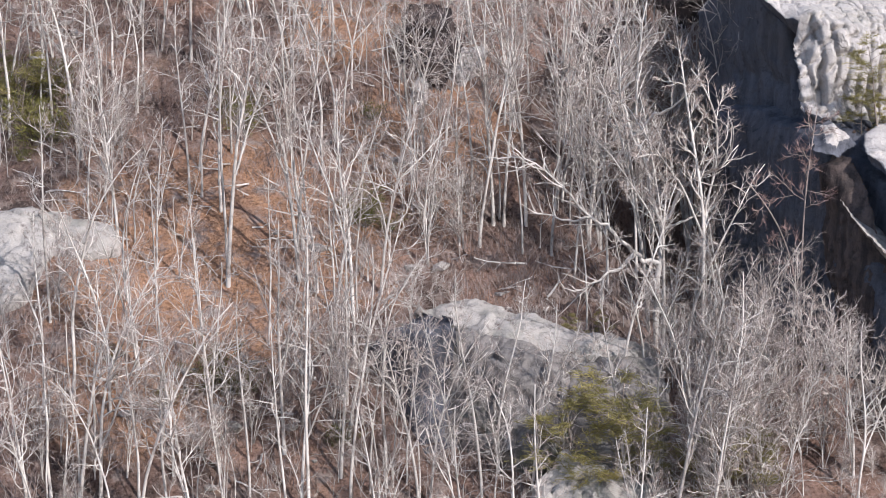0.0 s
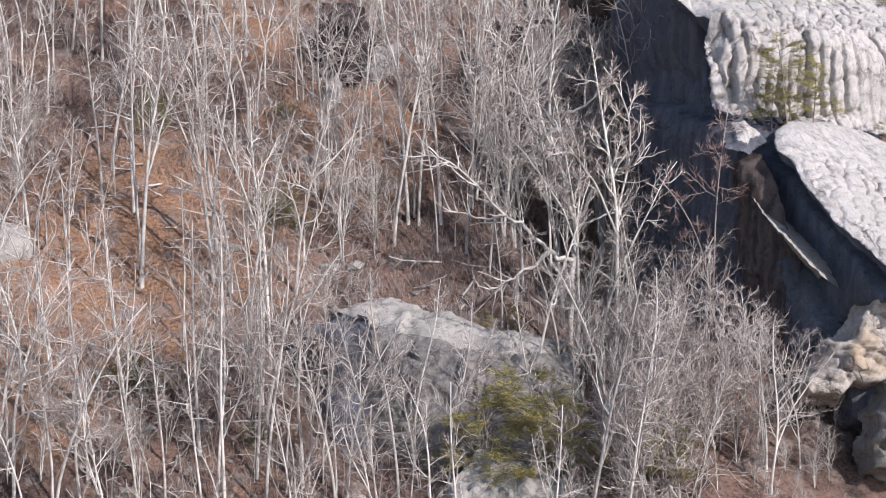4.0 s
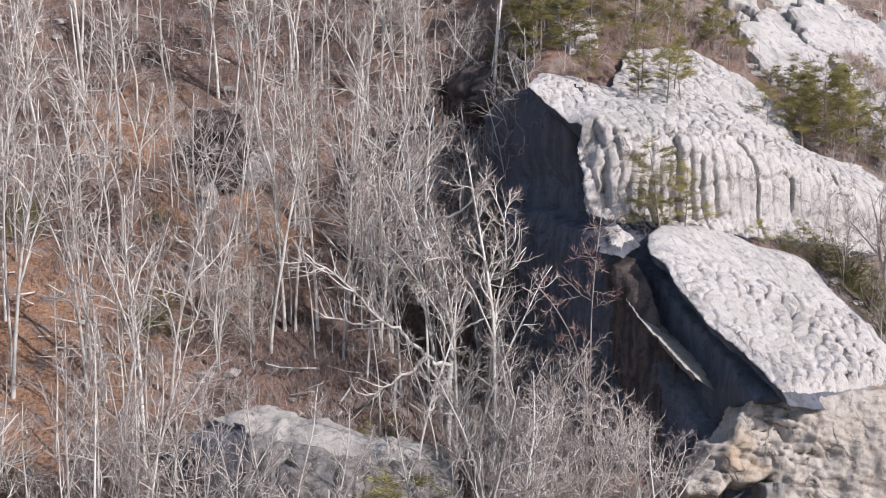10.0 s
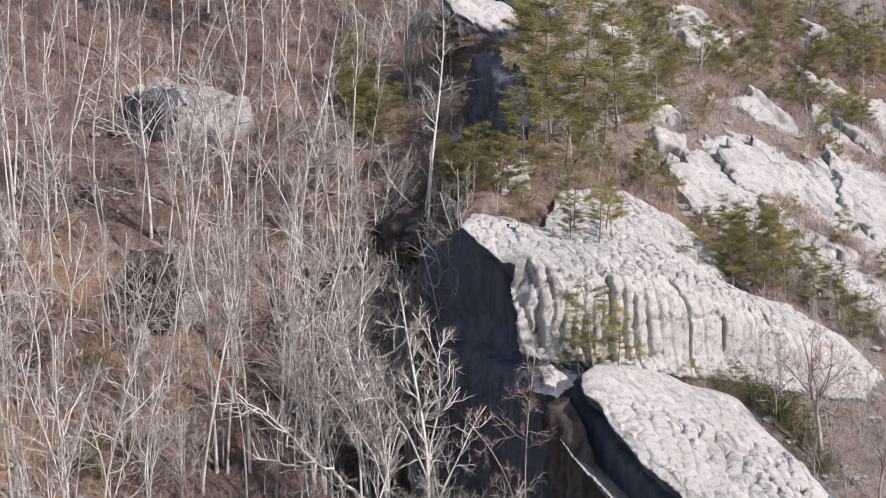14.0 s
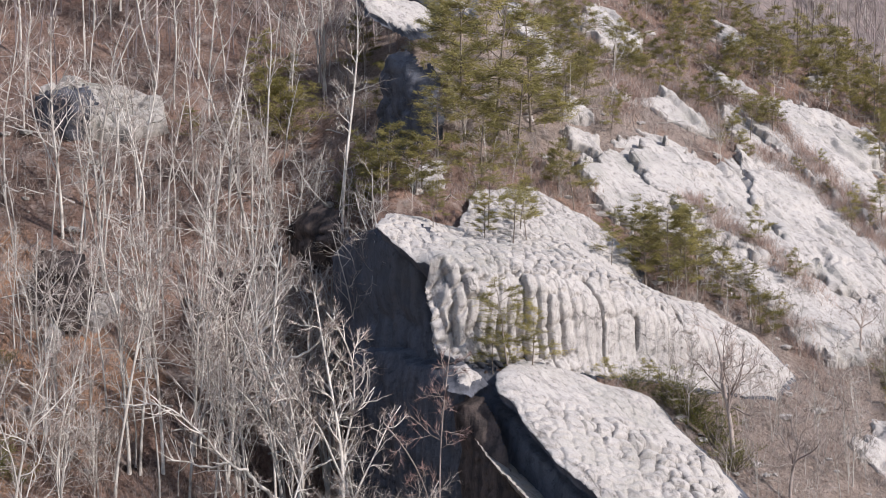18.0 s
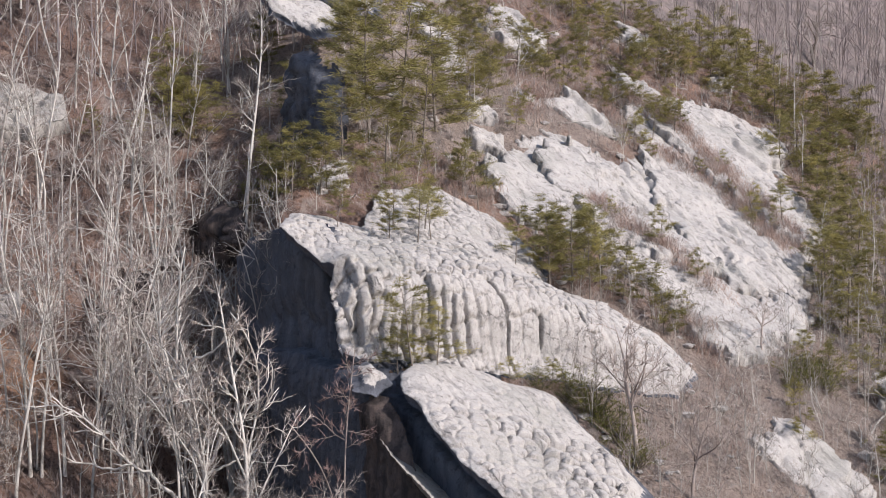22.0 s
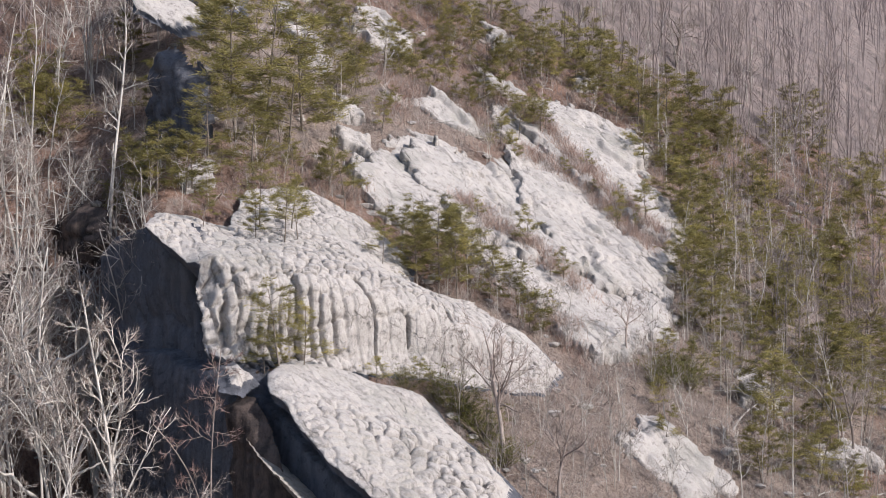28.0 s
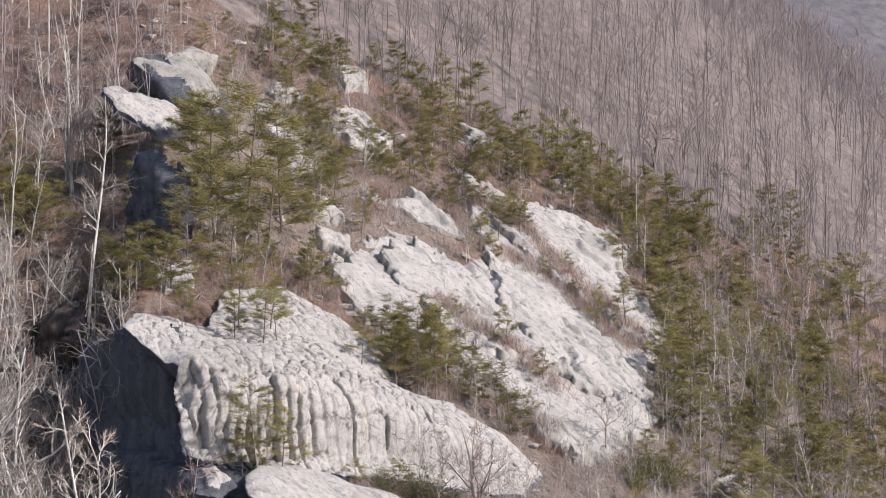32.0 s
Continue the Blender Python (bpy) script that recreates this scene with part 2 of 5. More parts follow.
WOODS_FLOOR = plain("woods_floor", [(0.36, (0.12, 0.10, 0.096)), (0.5, (0.20, 0.165, 0.155)), (0.64, (0.28, 0.225, 0.205))], 0.5, depth=0.1, random=0)
# The blue of distant haze is mixed into this wood colour.
FAR_SLOPE = plain("hazy_distant_woods", [(0.35, (0.085, 0.08, 0.09)), (0.65, (0.16, 0.148, 0.16))], 0.16, depth=0, random=0, stretch=(1, 1, 0.3))
BARK = plain("pale_bark", [(0.36, (0.30, 0.27, 0.24)), (0.46, (0.56, 0.52, 0.475)), (0.64, (0.70, 0.66, 0.61))], 1.3, depth=0.03, random=0.33, stretch=(1, 1, 0.6))
TWIG = plain("grey_twigs", [(0.35, (0.25, 0.20, 0.178)), (0.65, (0.47, 0.395, 0.355))], 0.4, depth=0, random=0.4)
RED_TWIG = plain("reddish_twigs", [(0.35, (0.20, 0.13, 0.12)), (0.65, (0.34, 0.235, 0.215))], 0.4, depth=0, random=0.2)
FAR_TWIG = plain("far_twigs", [(0.35, (0.20, 0.162, 0.158)), (0.65, (0.43, 0.365, 0.358))], 0.25, depth=0)
PINE_BARK = plain("pine_bark", [(0.35, (0.12, 0.10, 0.085)), (0.65, (0.30, 0.25, 0.21))], 3, depth=0.03)
NEEDLES = plain("pine_needles", [(0.35, (0.19, 0.175, 0.075)), (0.5, (0.32, 0.285, 0.105)), (0.66, (0.50, 0.42, 0.16))], 0.6, 0.6, 0, 0.4)
LEAVES = plain("evergreen_leaves", [(0.35, (0.12, 0.125, 0.045)), (0.65, (0.31, 0.285, 0.09))], 1.1, 0.6, 0, 0.45)
BRUSH = plain("brush_stems", [(0.35, (0.22, 0.17, 0.152)), (0.65, (0.44, 0.36, 0.322))], 0.6, depth=0)
GREY_BRUSH = plain("grey_brush", [(0.35, (0.27, 0.225, 0.205)), (0.65, (0.52, 0.455, 0.42))], 0.6, depth=0)
RUSSET = plain("russet_brush", [(0.35, (0.28, 0.18, 0.145)), (0.65, (0.47, 0.345, 0.29))], 0.6, depth=0)


def let_through(m, share):
    """Thin leaves: part of the light passes."""
    t = m.node_tree
    b, out = t.nodes["Principled BSDF"], t.nodes["Material Output"]
    thin, both = t.nodes.new("ShaderNodeBsdfTranslucent"), t.nodes.new("ShaderNodeMixShader")
    t.links.new(b.inputs["Base Color"].links[0].from_socket, thin.inputs["Color"])
    both.inputs[0].default_value = share
    t.links.new(b.outputs[0], both.inputs[1])
    t.links.new(thin.outputs[0], both.inputs[2])
    t.links.new(both.outputs[0], out.inputs["Surface"])


let_through(NEEDLES, 0.4)
let_through(LEAVES, 0.3)
DEAD = plain("dead_wood", [(0.35, (0.40, 0.37, 0.34)), (0.65, (0.62, 0.59, 0.55))], 2.0, depth=0.02)


# ---- meshes ----
def mesh(name, verts, faces, mat, soft=True):
    me = bpy.data.meshes.new(name)
    me.from_pydata(np.asarray(verts).tolist(), [], faces if isinstance(faces, list) else faces.tolist())
    me.materials.append(mat)
    if soft:
        me.polygons.foreach_set("use_smooth", [True] * len(me.polygons))
    me.update()
    return me


def part(name, me, parent, label=""):
    ob = new(name, me)
    ob.parent = parent
    return tagged(ob, label) if label else ob


def tubes(segs, sides=3):
    """Tapered tubes, one for each row of x0 y0 z0 x1 y1 z1 r0 r1."""
    s = np.asarray(segs, float)
    a, b = s[:, 0:3], s[:, 3:6]
    d = b - a
    d /= np.linalg.norm(d, axis=1, keepdims=True) + 1e-9
    ref = np.where(np.abs(d[:, 2:3]) > 0.9, np.array([[1.0, 0, 0]]), np.array([[0, 0, 1.0]]))
    u = np.cross(d, ref)
    u /= np.linalg.norm(u, axis=1, keepdims=True) + 1e-9
    w = np.cross(d, u)
    ang = np.arange(sides) * 2 * np.pi / sides
    ring = u[:, None, :] * np.cos(ang)[None, :, None] + w[:, None, :] * np.sin(ang)[None, :, None]
    v = np.concatenate([a[:, None] + ring * s[:, 6][:, None, None], b[:, None] + ring * s[:, 7][:, None, None]], 1).reshape(-1, 3)
    base = np.arange(len(s))[:, None] * 2 * sides
    k = np.arange(sides)
    f = np.stack([base + k, base + (k + 1) % sides, base + sides + (k + 1) % sides, base + sides + k], -1).reshape(-1, 4)
    return v, f


def pipe(points, radii, sides=7):
    """One unbroken tapered tube through points."""
    p = np.asarray(points, float)
    t = np.gradient(p, axis=0)
    t /= np.linalg.norm(t, axis=1, keepdims=True)
    ref = np.array([0.31, 0.95, 0.05]) if abs(t[0, 2]) > 0.7 else np.array([0, 0, 1.0])
    u = np.cross(t, ref)
    u /= np.linalg.norm(u, axis=1, keepdims=True)
    w = np.cross(t, u)
    ang = np.arange(sides) * 2 * np.pi / sides
    v = (p[:, None] + (u[:, None] * np.cos(ang)[None, :, None] + w[:, None] * np.sin(ang)[None, :, None]) * np.asarray(radii)[:, None, None]).reshape(-1, 3)
    f = [[i * sides + k, i * sides + (k + 1) % sides, (i + 1) * sides + (k + 1) % sides, (i + 1) * sides + k] for i in range(len(p) - 1) for k in range(sides)]
    f.append(list(range((len(p) - 1) * sides, len(p) * sides)))
    return v, f


# ---- ground ----
gx, gy = stretched(-52, 70, 0.5, -2500, 2500), stretched(74, 176, 0.5, -1500, 4500)
GX, GY = np.meshgrid(gx, gy)
GZ = land(GX, GY)
nx, ny = len(gx), len(gy)
idx = np.arange(nx * ny).reshape(ny, nx)
quads = np.stack([idx[:-1, :-1], idx[:-1, 1:], idx[1:, 1:], idx[1:, :-1]], -1).reshape(-1, 4)
ground = new("ground", mesh("ground", np.stack([GX, GY, GZ], -1).reshape(-1, 3), quads, LITTER))
ground.data.materials.append(FAR_SLOPE)
ground.data.materials.append(WOODS_FLOOR)
kinds = np.where(GY > 470, 1, np.where(GY + 9 * fbm(GX / 12, GY / 12, seed=29) > 174, 2, 0))
ground.data.polygons.foreach_set("material_index", kinds[:-1, :-1].ravel().tolist())
tagged(ground, "steep hillside covered in orange-brown fallen leaves", "hillside", kind="structure")


# ---- rock ----
FOOT = []
SURFACES = []


def standing(x, y):
    """Height of what a plant stands on at x, y: the ground, or the rock that lies over it."""
    z = float(land(x, y))
    for mid, n, u, v, a0, b0, grid, h in SURFACES:
        if n[2] < 0.3:
            continue
        p = np.array([x, y, mid[2] - (n[0] * (x - mid[0]) + n[1] * (y - mid[1])) / n[2]]) - mid
        for _ in range(3):
            i, j = int((p @ u - a0) / grid), int((p @ v - b0) / grid)
            if not (0 <= i < h.shape[1] and 0 <= j < h.shape[0]) or np.isnan(h[j, i]):
                break
            p[2] += (h[j, i] - p @ n) / n[2]
        else:
            z = max(z, p[2] + mid[2])
    return z


def on_rock(x, y, margin=0.0):
    """Whether a place lies on one of the bodies of rock, seen from above."""
    for q, lo, hi in FOOT:
        if lo[0] < x < hi[0] and lo[1] < y < hi[1]:
            inside = False
            for a, b in zip(q, np.roll(q, -1, 0)):
                if (a[1] > y) != (b[1] > y) and x < (b[0] - a[0]) * (y - a[1]) / (b[1] - a[1]) + a[0]:
                    inside = not inside
            if inside:
                return True
    return False


def slab(name, parent, pts, mat=ROCK, grid=0.2, cell=(0, 0), knob=0.0, columns=0.0, strata=0.0, rough=0.25, bulge=0.5, ragged=0.35, skirt=2.0, seed=0, label="", under=None, ridge=(), side=None, inset=0.0, turn=0.0, area=None):
    """A body of rock over a sloping outline: rounded rim, sides that run down into the ground, knobs, seams and roughness."""
    p = np.array(pts, float)
    FOOT.append((p[:, :2], p[:, :2].min(0), p[:, :2].max(0)))
    mid = p.mean(0)
    n = np.linalg.svd(np.concatenate([p, np.array(ridge).reshape(-1, 3)]) - mid)[2][2]
    n = n if n @ np.array([0.0, -1, 0.25]) > 0 else -n
    u = np.cross([0, 0, 1.0], n)
    u /= np.linalg.norm(u)
    v = np.cross(n, u)
    q = np.stack([(p - mid) @ u, (p - mid) @ v], -1)
    rim = 0.3 + 2 * grid
    ax = np.arange(q[:, 0].min() - rim, q[:, 0].max() + rim, grid)
    ay = np.arange(q[:, 1].min() - rim, q[:, 1].max() + rim, grid)
    U, V = np.meshgrid(ax, ay)
    dist, inside = np.full(U.shape, 1e9), np.zeros(U.shape, bool)
    for a, b in zip(q, np.roll(q, -1, 0)):
        d = b - a
        s = np.clip(((U - a[0]) * d[0] + (V - a[1]) * d[1]) / (d @ d), 0, 1)
        dist = np.minimum(dist, np.hypot(U - a[0] - s * d[0], V - a[1] - s * d[1]))
        if a[1] != b[1]:
            inside ^= ((a[1] > V) != (b[1] > V)) & (U < (b[0] - a[0]) * (V - a[1]) / (b[1] - a[1]) + a[0])
    sd = np.where(inside, dist, -dist) - inset + ragged * fbm(U / 1.1, V / 1.1, seed=seed + 1)
    # the cells along the rim are drawn onto it, for a clean outline
    gv, gu = np.gradient(sd, grid)
    pull = np.where(np.abs(sd) < 0.55 * grid, sd / (gu * gu + gv * gv + 0.2), 0)
    U, V, sd = U - pull * gu, V - pull * gv, np.where(np.abs(sd) < 0.55 * grid, 0, sd)
    base = 0.0
    h = bulge * (1 - np.exp(-np.clip(sd, 0, None) / (1.2 * bulge + 0.2))) + rough * fbm(U / 2.2, V / 2.2, octaves=4, seed=seed + 2) * 1.6
    below = np.ones(U.shape)
    if len(ridge):
        # the surface bends over a brow: heights run smoothly between the rim and the brow
        r = np.array(ridge, float) - mid
        r = np.concatenate([r[:-1] + (r[1:] - r[:-1]) * k / 4 for k in range(4)])
        o = p - mid
        o = np.concatenate([o + (np.roll(o, -1, 0) - o) * k / 3 for k in range(3)])
        total, weight = np.zeros(U.shape), np.zeros(U.shape)
        for q3 in np.concatenate([r, o]):
            w = 1 / ((U - q3 @ u) ** 2 + (V - q3 @ v) ** 2 + 0.15) ** 1.6
            total, weight = total + w * (q3 @ n), weight + w
        base = total / weight
        h = h + base
        k = np.argsort(r @ u)
        below = smooth(0.1, -0.6, V - np.interp(U, (r @ u)[k], (r @ v)[k]))
    wu, wv = U + 0.35 * fbm(U / 1.3, V / 1.3, seed=seed + 3), V + 0.35 * fbm(U / 1.3, V / 1.3, seed=seed + 4)
    h = h + 0.03 * fbm(U / 0.45, V / 0.45, octaves=3, seed=seed + 14)
    au, av = (U - q[:, 0].min()) / np.ptp(q[:, 0]), (V - q[:, 1].min()) / np.ptp(q[:, 1])
    if knob:
        c, s = math.cos(turn), math.sin(turn)
        ru, rv = wu * c - wv * s, wu * s + wv * c
        zone = area(au, av) if area else 1.0
        f1, f2, who, tilt = cells(ru / cell[0], rv / cell[1], seed + 5)
        fade = (0.3 + 0.7 * smooth(-0.35, 0.15, fbm(U / 5, V / 5, seed=seed + 6))) * (1 - 0.8 * below if columns else 1) * zone * smooth(-0.1, 0.7, sd)
        flat = 1 - np.exp(-(f2 - f1) / 0.08)
        h = h + fade * knob * (0.9 * flat * np.sqrt(np.clip(1 - 1.3 * f1 ** 2, 0, 1)) + flat * (0.42 * who + 0.2 * tilt) - 0.5)
        crack = smooth(-0.25, 0.1, fbm(U / 1.7, V / 1.7, seed=seed + 33))
        h = h - 0.75 * knob * np.exp(-((f2 - f1) / 0.085) ** 2) * fade * (0.35 + 0.65 * crack)
        h = h + 0.03 * knob * fbm(U / 0.35, V / 0.35, octaves=2, seed=seed + 34)
        g1, g2, who, tilt = cells(ru / cell[0] * 2.3, rv / cell[1] * 2.3, seed + 15)
        h = h + 0.09 * knob * (1 - np.exp(-(g2 - g1) / 0.12)) * (0.6 + tilt) * smooth(-0.1, 0.25, fbm(U / 3, V / 3, seed=seed + 16))
    push = np.zeros(U.shape)
    if columns:
        # broad smooth ribs with a few deep narrow slits, and stacked blocks towards one end
        s = (U + 0.25 * au * V) / (1.35 * columns) + 0.9 * fbm(U / 5, V / 16, seed=seed + 17) + 0.12 * fbm(U / 0.9, V / 1.5, seed=seed + 18)
        i = np.floor(s).astype(np.int64)
        gap = np.minimum(s - i, 1 - s + i) * 1.35 * columns
        near = np.where(s - i < 0.5, i, i + 1)
        deep = 0.05 + 0.75 * (0.12 + 0.88 * (lattice(near, near * 7 + 3, near * 5, seed + 19) > 0.5)) * smooth(-0.02, 0.12, fbm(U / 2.2, V / 2.6, seed=seed + 20))
        ribs = 0.05 * np.sqrt(np.clip(gap / (0.68 * columns), 0, 1)) + 0.07 * lattice(i, i * 0, i * 0, seed + 21) * smooth(0, 0.25, gap) - deep * np.exp(-(gap / 0.065) ** 2)
        ribs = ribs * smooth(1.02, 0.7, au)
        f = U / (0.8 * columns) + 0.9 * fbm(U / 2.5, V / 3, seed=seed + 26)
        k = np.floor(f).astype(np.int64)
        side_gap = np.minimum(f - k, 1 - f + k) * 0.8 * columns
        t = V / 1.15 + 5 * lattice(k, k * 0, k * 0, seed + 22) + 0.2 * fbm(U, V, seed=seed + 23)
        b = np.floor(t).astype(np.int64)
        joint = np.minimum(t - b, 1 - t + b) * 1.15
        blocks = 0.3 * (1 - np.exp(-np.minimum(side_gap, 1.3 * joint) / 0.1)) + 0.34 * lattice(k, b * 3, k + b, seed + 27) - 0.9 * (lattice(k, k * 3 + 1, k * 0, seed + 28) > 0.78) * smooth(-0.2, 0.0, fbm(U / 2, V / 1.6, seed=seed + 30)) - 0.4 * np.exp(-(side_gap / 0.08) ** 2) * smooth(-0.3, 0.1, fbm(U / 1.5, V / 1.5, seed=seed + 31))
        blocks = blocks - 0.45 * np.exp(-(joint / 0.09) ** 2) * smooth(-0.3, 0.0, fbm(U / 1.2, V / 1.2, seed=seed + 35))
        west = smooth(0.42, 0.3, au)
        push = below * (0.65 * west * blocks + 0.75 * (1 - west) * ribs)
        line = V / 1.6 + 0.7 * fbm(U / 2, V / 2, seed=seed + 24)
        line = np.minimum(line - np.floor(line), 1 - line + np.floor(line)) * 1.6
        push = push - 0.3 * np.exp(-(line / 0.1) ** 2) * below * (1 - west) * smooth(0.0, 0.2, fbm(U / 2, V / 2, seed=seed + 29))
    if strata:
        for pitch, amount in ((5.3, 1.6), (2.4, 0.3), (0.9, 0.06)):
            s = (U + 0.2 * V) / pitch + 2.2 * fbm(U / 6, V / 12, seed=seed + 8) + 0.1 * fbm(U / 0.9, V / 1.4, seed=seed + 12)
            step = s - np.floor(s)
            rise = np.where(step < 0.07, step / 0.07, (1 - step) / 0.93)
            h = h + strata * amount * (rise - 0.5) * smooth(-0.05, 0.2, fbm(U / 4 + 9 * pitch, V / 7, seed=seed + 9))
        f1, f2, who, tilt = cells(wu / 1.8, wv / 3.4, seed + 10)
        h = h + strata * (0.12 * who + 0.35 * tilt - 0.8 * np.exp(-((f2 - f1) / 0.06) ** 2)) * smooth(-0.05, 0.2, fbm(U / 4, V / 4, seed=seed + 11))
    drop = np.where(sd < 0, skirt * np.clip(-sd / (rim - 1.2 * grid), 0, 1) ** 0.6, 0)
    h = np.where(sd < 0, np.minimum(h, base + 0.1), h)
    down = -n if under is None else np.array(under, float)
    keep = sd > -rim
    num = np.cumsum(keep.ravel()).reshape(keep.shape) - 1
    X = mid + U[..., None] * u + V[..., None] * v + h[..., None] * n + drop[..., None] * down + push[..., None] * np.array([0.26, -0.93, 0.26])
    ok = keep[:-1, :-1] & keep[:-1, 1:] & keep[1:, 1:] & keep[1:, :-1]
    f = np.stack([num[:-1, :-1][ok], num[:-1, 1:][ok], num[1:, 1:][ok], num[1:, :-1][ok]], -1)
    me = mesh(name, X[keep], f, mat)
    # faces below the rim take the side material, whose dark colour paints shade
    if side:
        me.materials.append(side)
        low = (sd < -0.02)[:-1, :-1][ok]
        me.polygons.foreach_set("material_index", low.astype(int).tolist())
    SURFACES.append((mid, n, u, v, ax[0], ay[0], grid, np.where(keep & (sd > 0), h, np.nan)))
    return part(name, me, parent, label) if parent else new(name, me)


def thing(name, label, category, place=(0, 0, 0), group=""):
    ob = new(name)
    ob.location = place
    ob.empty_display_size = 0.2
    return tagged(ob, label, category, group)



def flake(edge_line, back, foot):
    """A thin plate of rock that leans out of a wall: its free edge, and its two roots."""
    rng = np.random.default_rng(41)
    k = np.linspace(0, len(back) - 1, 41)
    rows = np.stack([np.stack([np.interp(k, np.arange(len(back)), np.array(line)[:, c]) for c in range(3)], -1) for line in (edge_line, back, foot)], 1)
    rows = rows + rng.normal(size=rows.shape) * 0.035
    f = [[3 * i + j, 3 * i + (j + 1) % 3, 3 * i + 3 + (j + 1) % 3, 3 * i + 3 + j] for i in range(40) for j in range(3)]
    return mesh("leaning_flake", rows.reshape(-1, 3), f, GREY_ROCK, False)


upper = thing("rock_outcrop", "pale weathered rock dome with knobbly top and grooved columns", "rock")
# The dark side material paints shade under the pale rim.
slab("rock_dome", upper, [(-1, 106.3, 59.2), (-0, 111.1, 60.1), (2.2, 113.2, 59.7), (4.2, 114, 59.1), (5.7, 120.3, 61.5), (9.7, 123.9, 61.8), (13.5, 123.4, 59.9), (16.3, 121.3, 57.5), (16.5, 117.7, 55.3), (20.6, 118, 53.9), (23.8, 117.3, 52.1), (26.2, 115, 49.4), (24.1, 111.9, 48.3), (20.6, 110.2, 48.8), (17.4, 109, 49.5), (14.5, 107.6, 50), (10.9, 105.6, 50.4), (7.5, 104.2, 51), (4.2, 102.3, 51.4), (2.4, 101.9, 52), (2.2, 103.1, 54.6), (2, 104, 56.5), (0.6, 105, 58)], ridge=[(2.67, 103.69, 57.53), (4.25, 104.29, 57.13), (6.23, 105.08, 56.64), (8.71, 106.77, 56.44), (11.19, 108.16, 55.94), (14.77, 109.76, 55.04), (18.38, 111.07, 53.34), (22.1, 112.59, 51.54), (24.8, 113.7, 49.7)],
     grid=0.075, cell=(0.8, 0.7), knob=0.42, turn=0.5, area=lambda a, b: 0.35 + 0.65 * smooth(0.75, 0.45, a), columns=0.85, rough=0.16, bulge=0.2, ragged=0.25, inset=0.15, skirt=1.3, under=(0.6, 0.45, -0.65), side=SHADE_WALL_ROCK, seed=100)
# Wall facing away from the sun; its shade is also in the colour.
slab("shadow_wall", upper, [(-3.6, 115.3, 57.2), (-2.4, 113.3, 58.4), (-0.8, 110.6, 58.9), (0.7, 107.9, 58.5), (1.8, 106.1, 57.4), (2.7, 104.6, 51.9), (3.1, 103.8, 49.4), (2.1, 105.7, 45.5), (-1, 110.8, 44.8), (-2.4, 113.3, 50.2), (-3.6, 115.3, 54.3)], SHADE_WALL_ROCK, grid=0.2, cell=(1.5, 6), knob=0.15, bulge=0.2, ragged=0.2, seed=140, label="streak-stained rock wall with its shade painted dark")
lower = thing("rock_outcrop", "pale pebbled rock slab overhanging a dark ravine", "rock")
# Below its lip the slab is coloured dark, as painted shade.
slab("rock_slab", lower, [(5.5, 99.3, 51), (6.5, 102.2, 51.4), (8.2, 104, 51.3), (10.9, 105.5, 50.8), (11.9, 105.3, 50.2), (13.6, 106.2, 50), (15.3, 106.5, 49.5), (16.2, 106.2, 48.9), (16.7, 105, 48), (17.4, 103.8, 47), (18.2, 102.3, 45.8), (19.7, 99.6, 44.1), (18.1, 94.4, 43.3), (15.3, 91.5, 43.5), (13, 89.4, 43.7), (11.7, 88.6, 44.1), (11, 89.9, 45.1), (10.2, 90.6, 45.8), (9, 91.6, 46.9), (7.7, 93.4, 48.5), (7.1, 94.5, 49.1), (6.4, 96.4, 50), (5.6, 96.8, 50.2)], grid=0.09, cell=(0.95, 0.75), knob=0.62, turn=0.8, area=lambda a, b: 0.12 + 0.88 * smooth(1.12, 0.88, 0.85 * a + b), rough=0.2, inset=0.35, ragged=0.15, bulge=0.45, skirt=0.9, under=(0.6, 0.45, -0.65), side=SHADE_WALL_ROCK, seed=160)
# Shade of the overhang, painted into the wall's colour.
slab("overhang_wall", lower, [(4.1, 102.2, 50.8), (6, 99, 49.4), (7.9, 95.8, 47.3), (9.4, 93.2, 45.6), (10.7, 91.1, 44.2), (11.2, 90.2, 43.6), (10.2, 91.8, 43), (9.3, 93.4, 41.7), (7.2, 97, 42.9), (4.9, 100.9, 47)], SHADE_WALL_ROCK, grid=0.2, bulge=0.2, ragged=0.2, seed=180, label="rock under the overhang with its shade painted dark")
part("leaning_flake", flake([(4.5, 97.8, 48.2), (5, 96.5, 47.4), (5.7, 94.9, 46.6), (6.5, 93.7, 45.9), (7.2, 92.7, 45.2), (8, 91.7, 44.5)], [(4.9, 100.9, 47.8), (5.9, 99.2, 47), (7, 97.3, 46.2), (7.8, 95.9, 45.4), (8.6, 94.6, 44.7), (9.2, 93.5, 43.5)], [(4.6, 101.3, 47.7), (5.1, 100.5, 46.7), (5.9, 99.2, 45.8), (6.6, 97.9, 45), (7.4, 96.7, 44.3), (8.2, 95.2, 43.7)]), lower, "thin leaning flake with a sunlit edge")
slab("broken_block", lower, [(3.4, 98.8, 51.7), (4.3, 99.7, 51.9), (5.1, 99.3, 51.3), (5.4, 99, 50.9), (4.7, 97.5, 50.4), (3.6, 97.2, 50.7)], ROCK, grid=0.08, cell=(0.8, 0.6), knob=0.25, bulge=0.3, inset=0.25, skirt=0.4, side=SHADE_WALL_ROCK, seed=187)
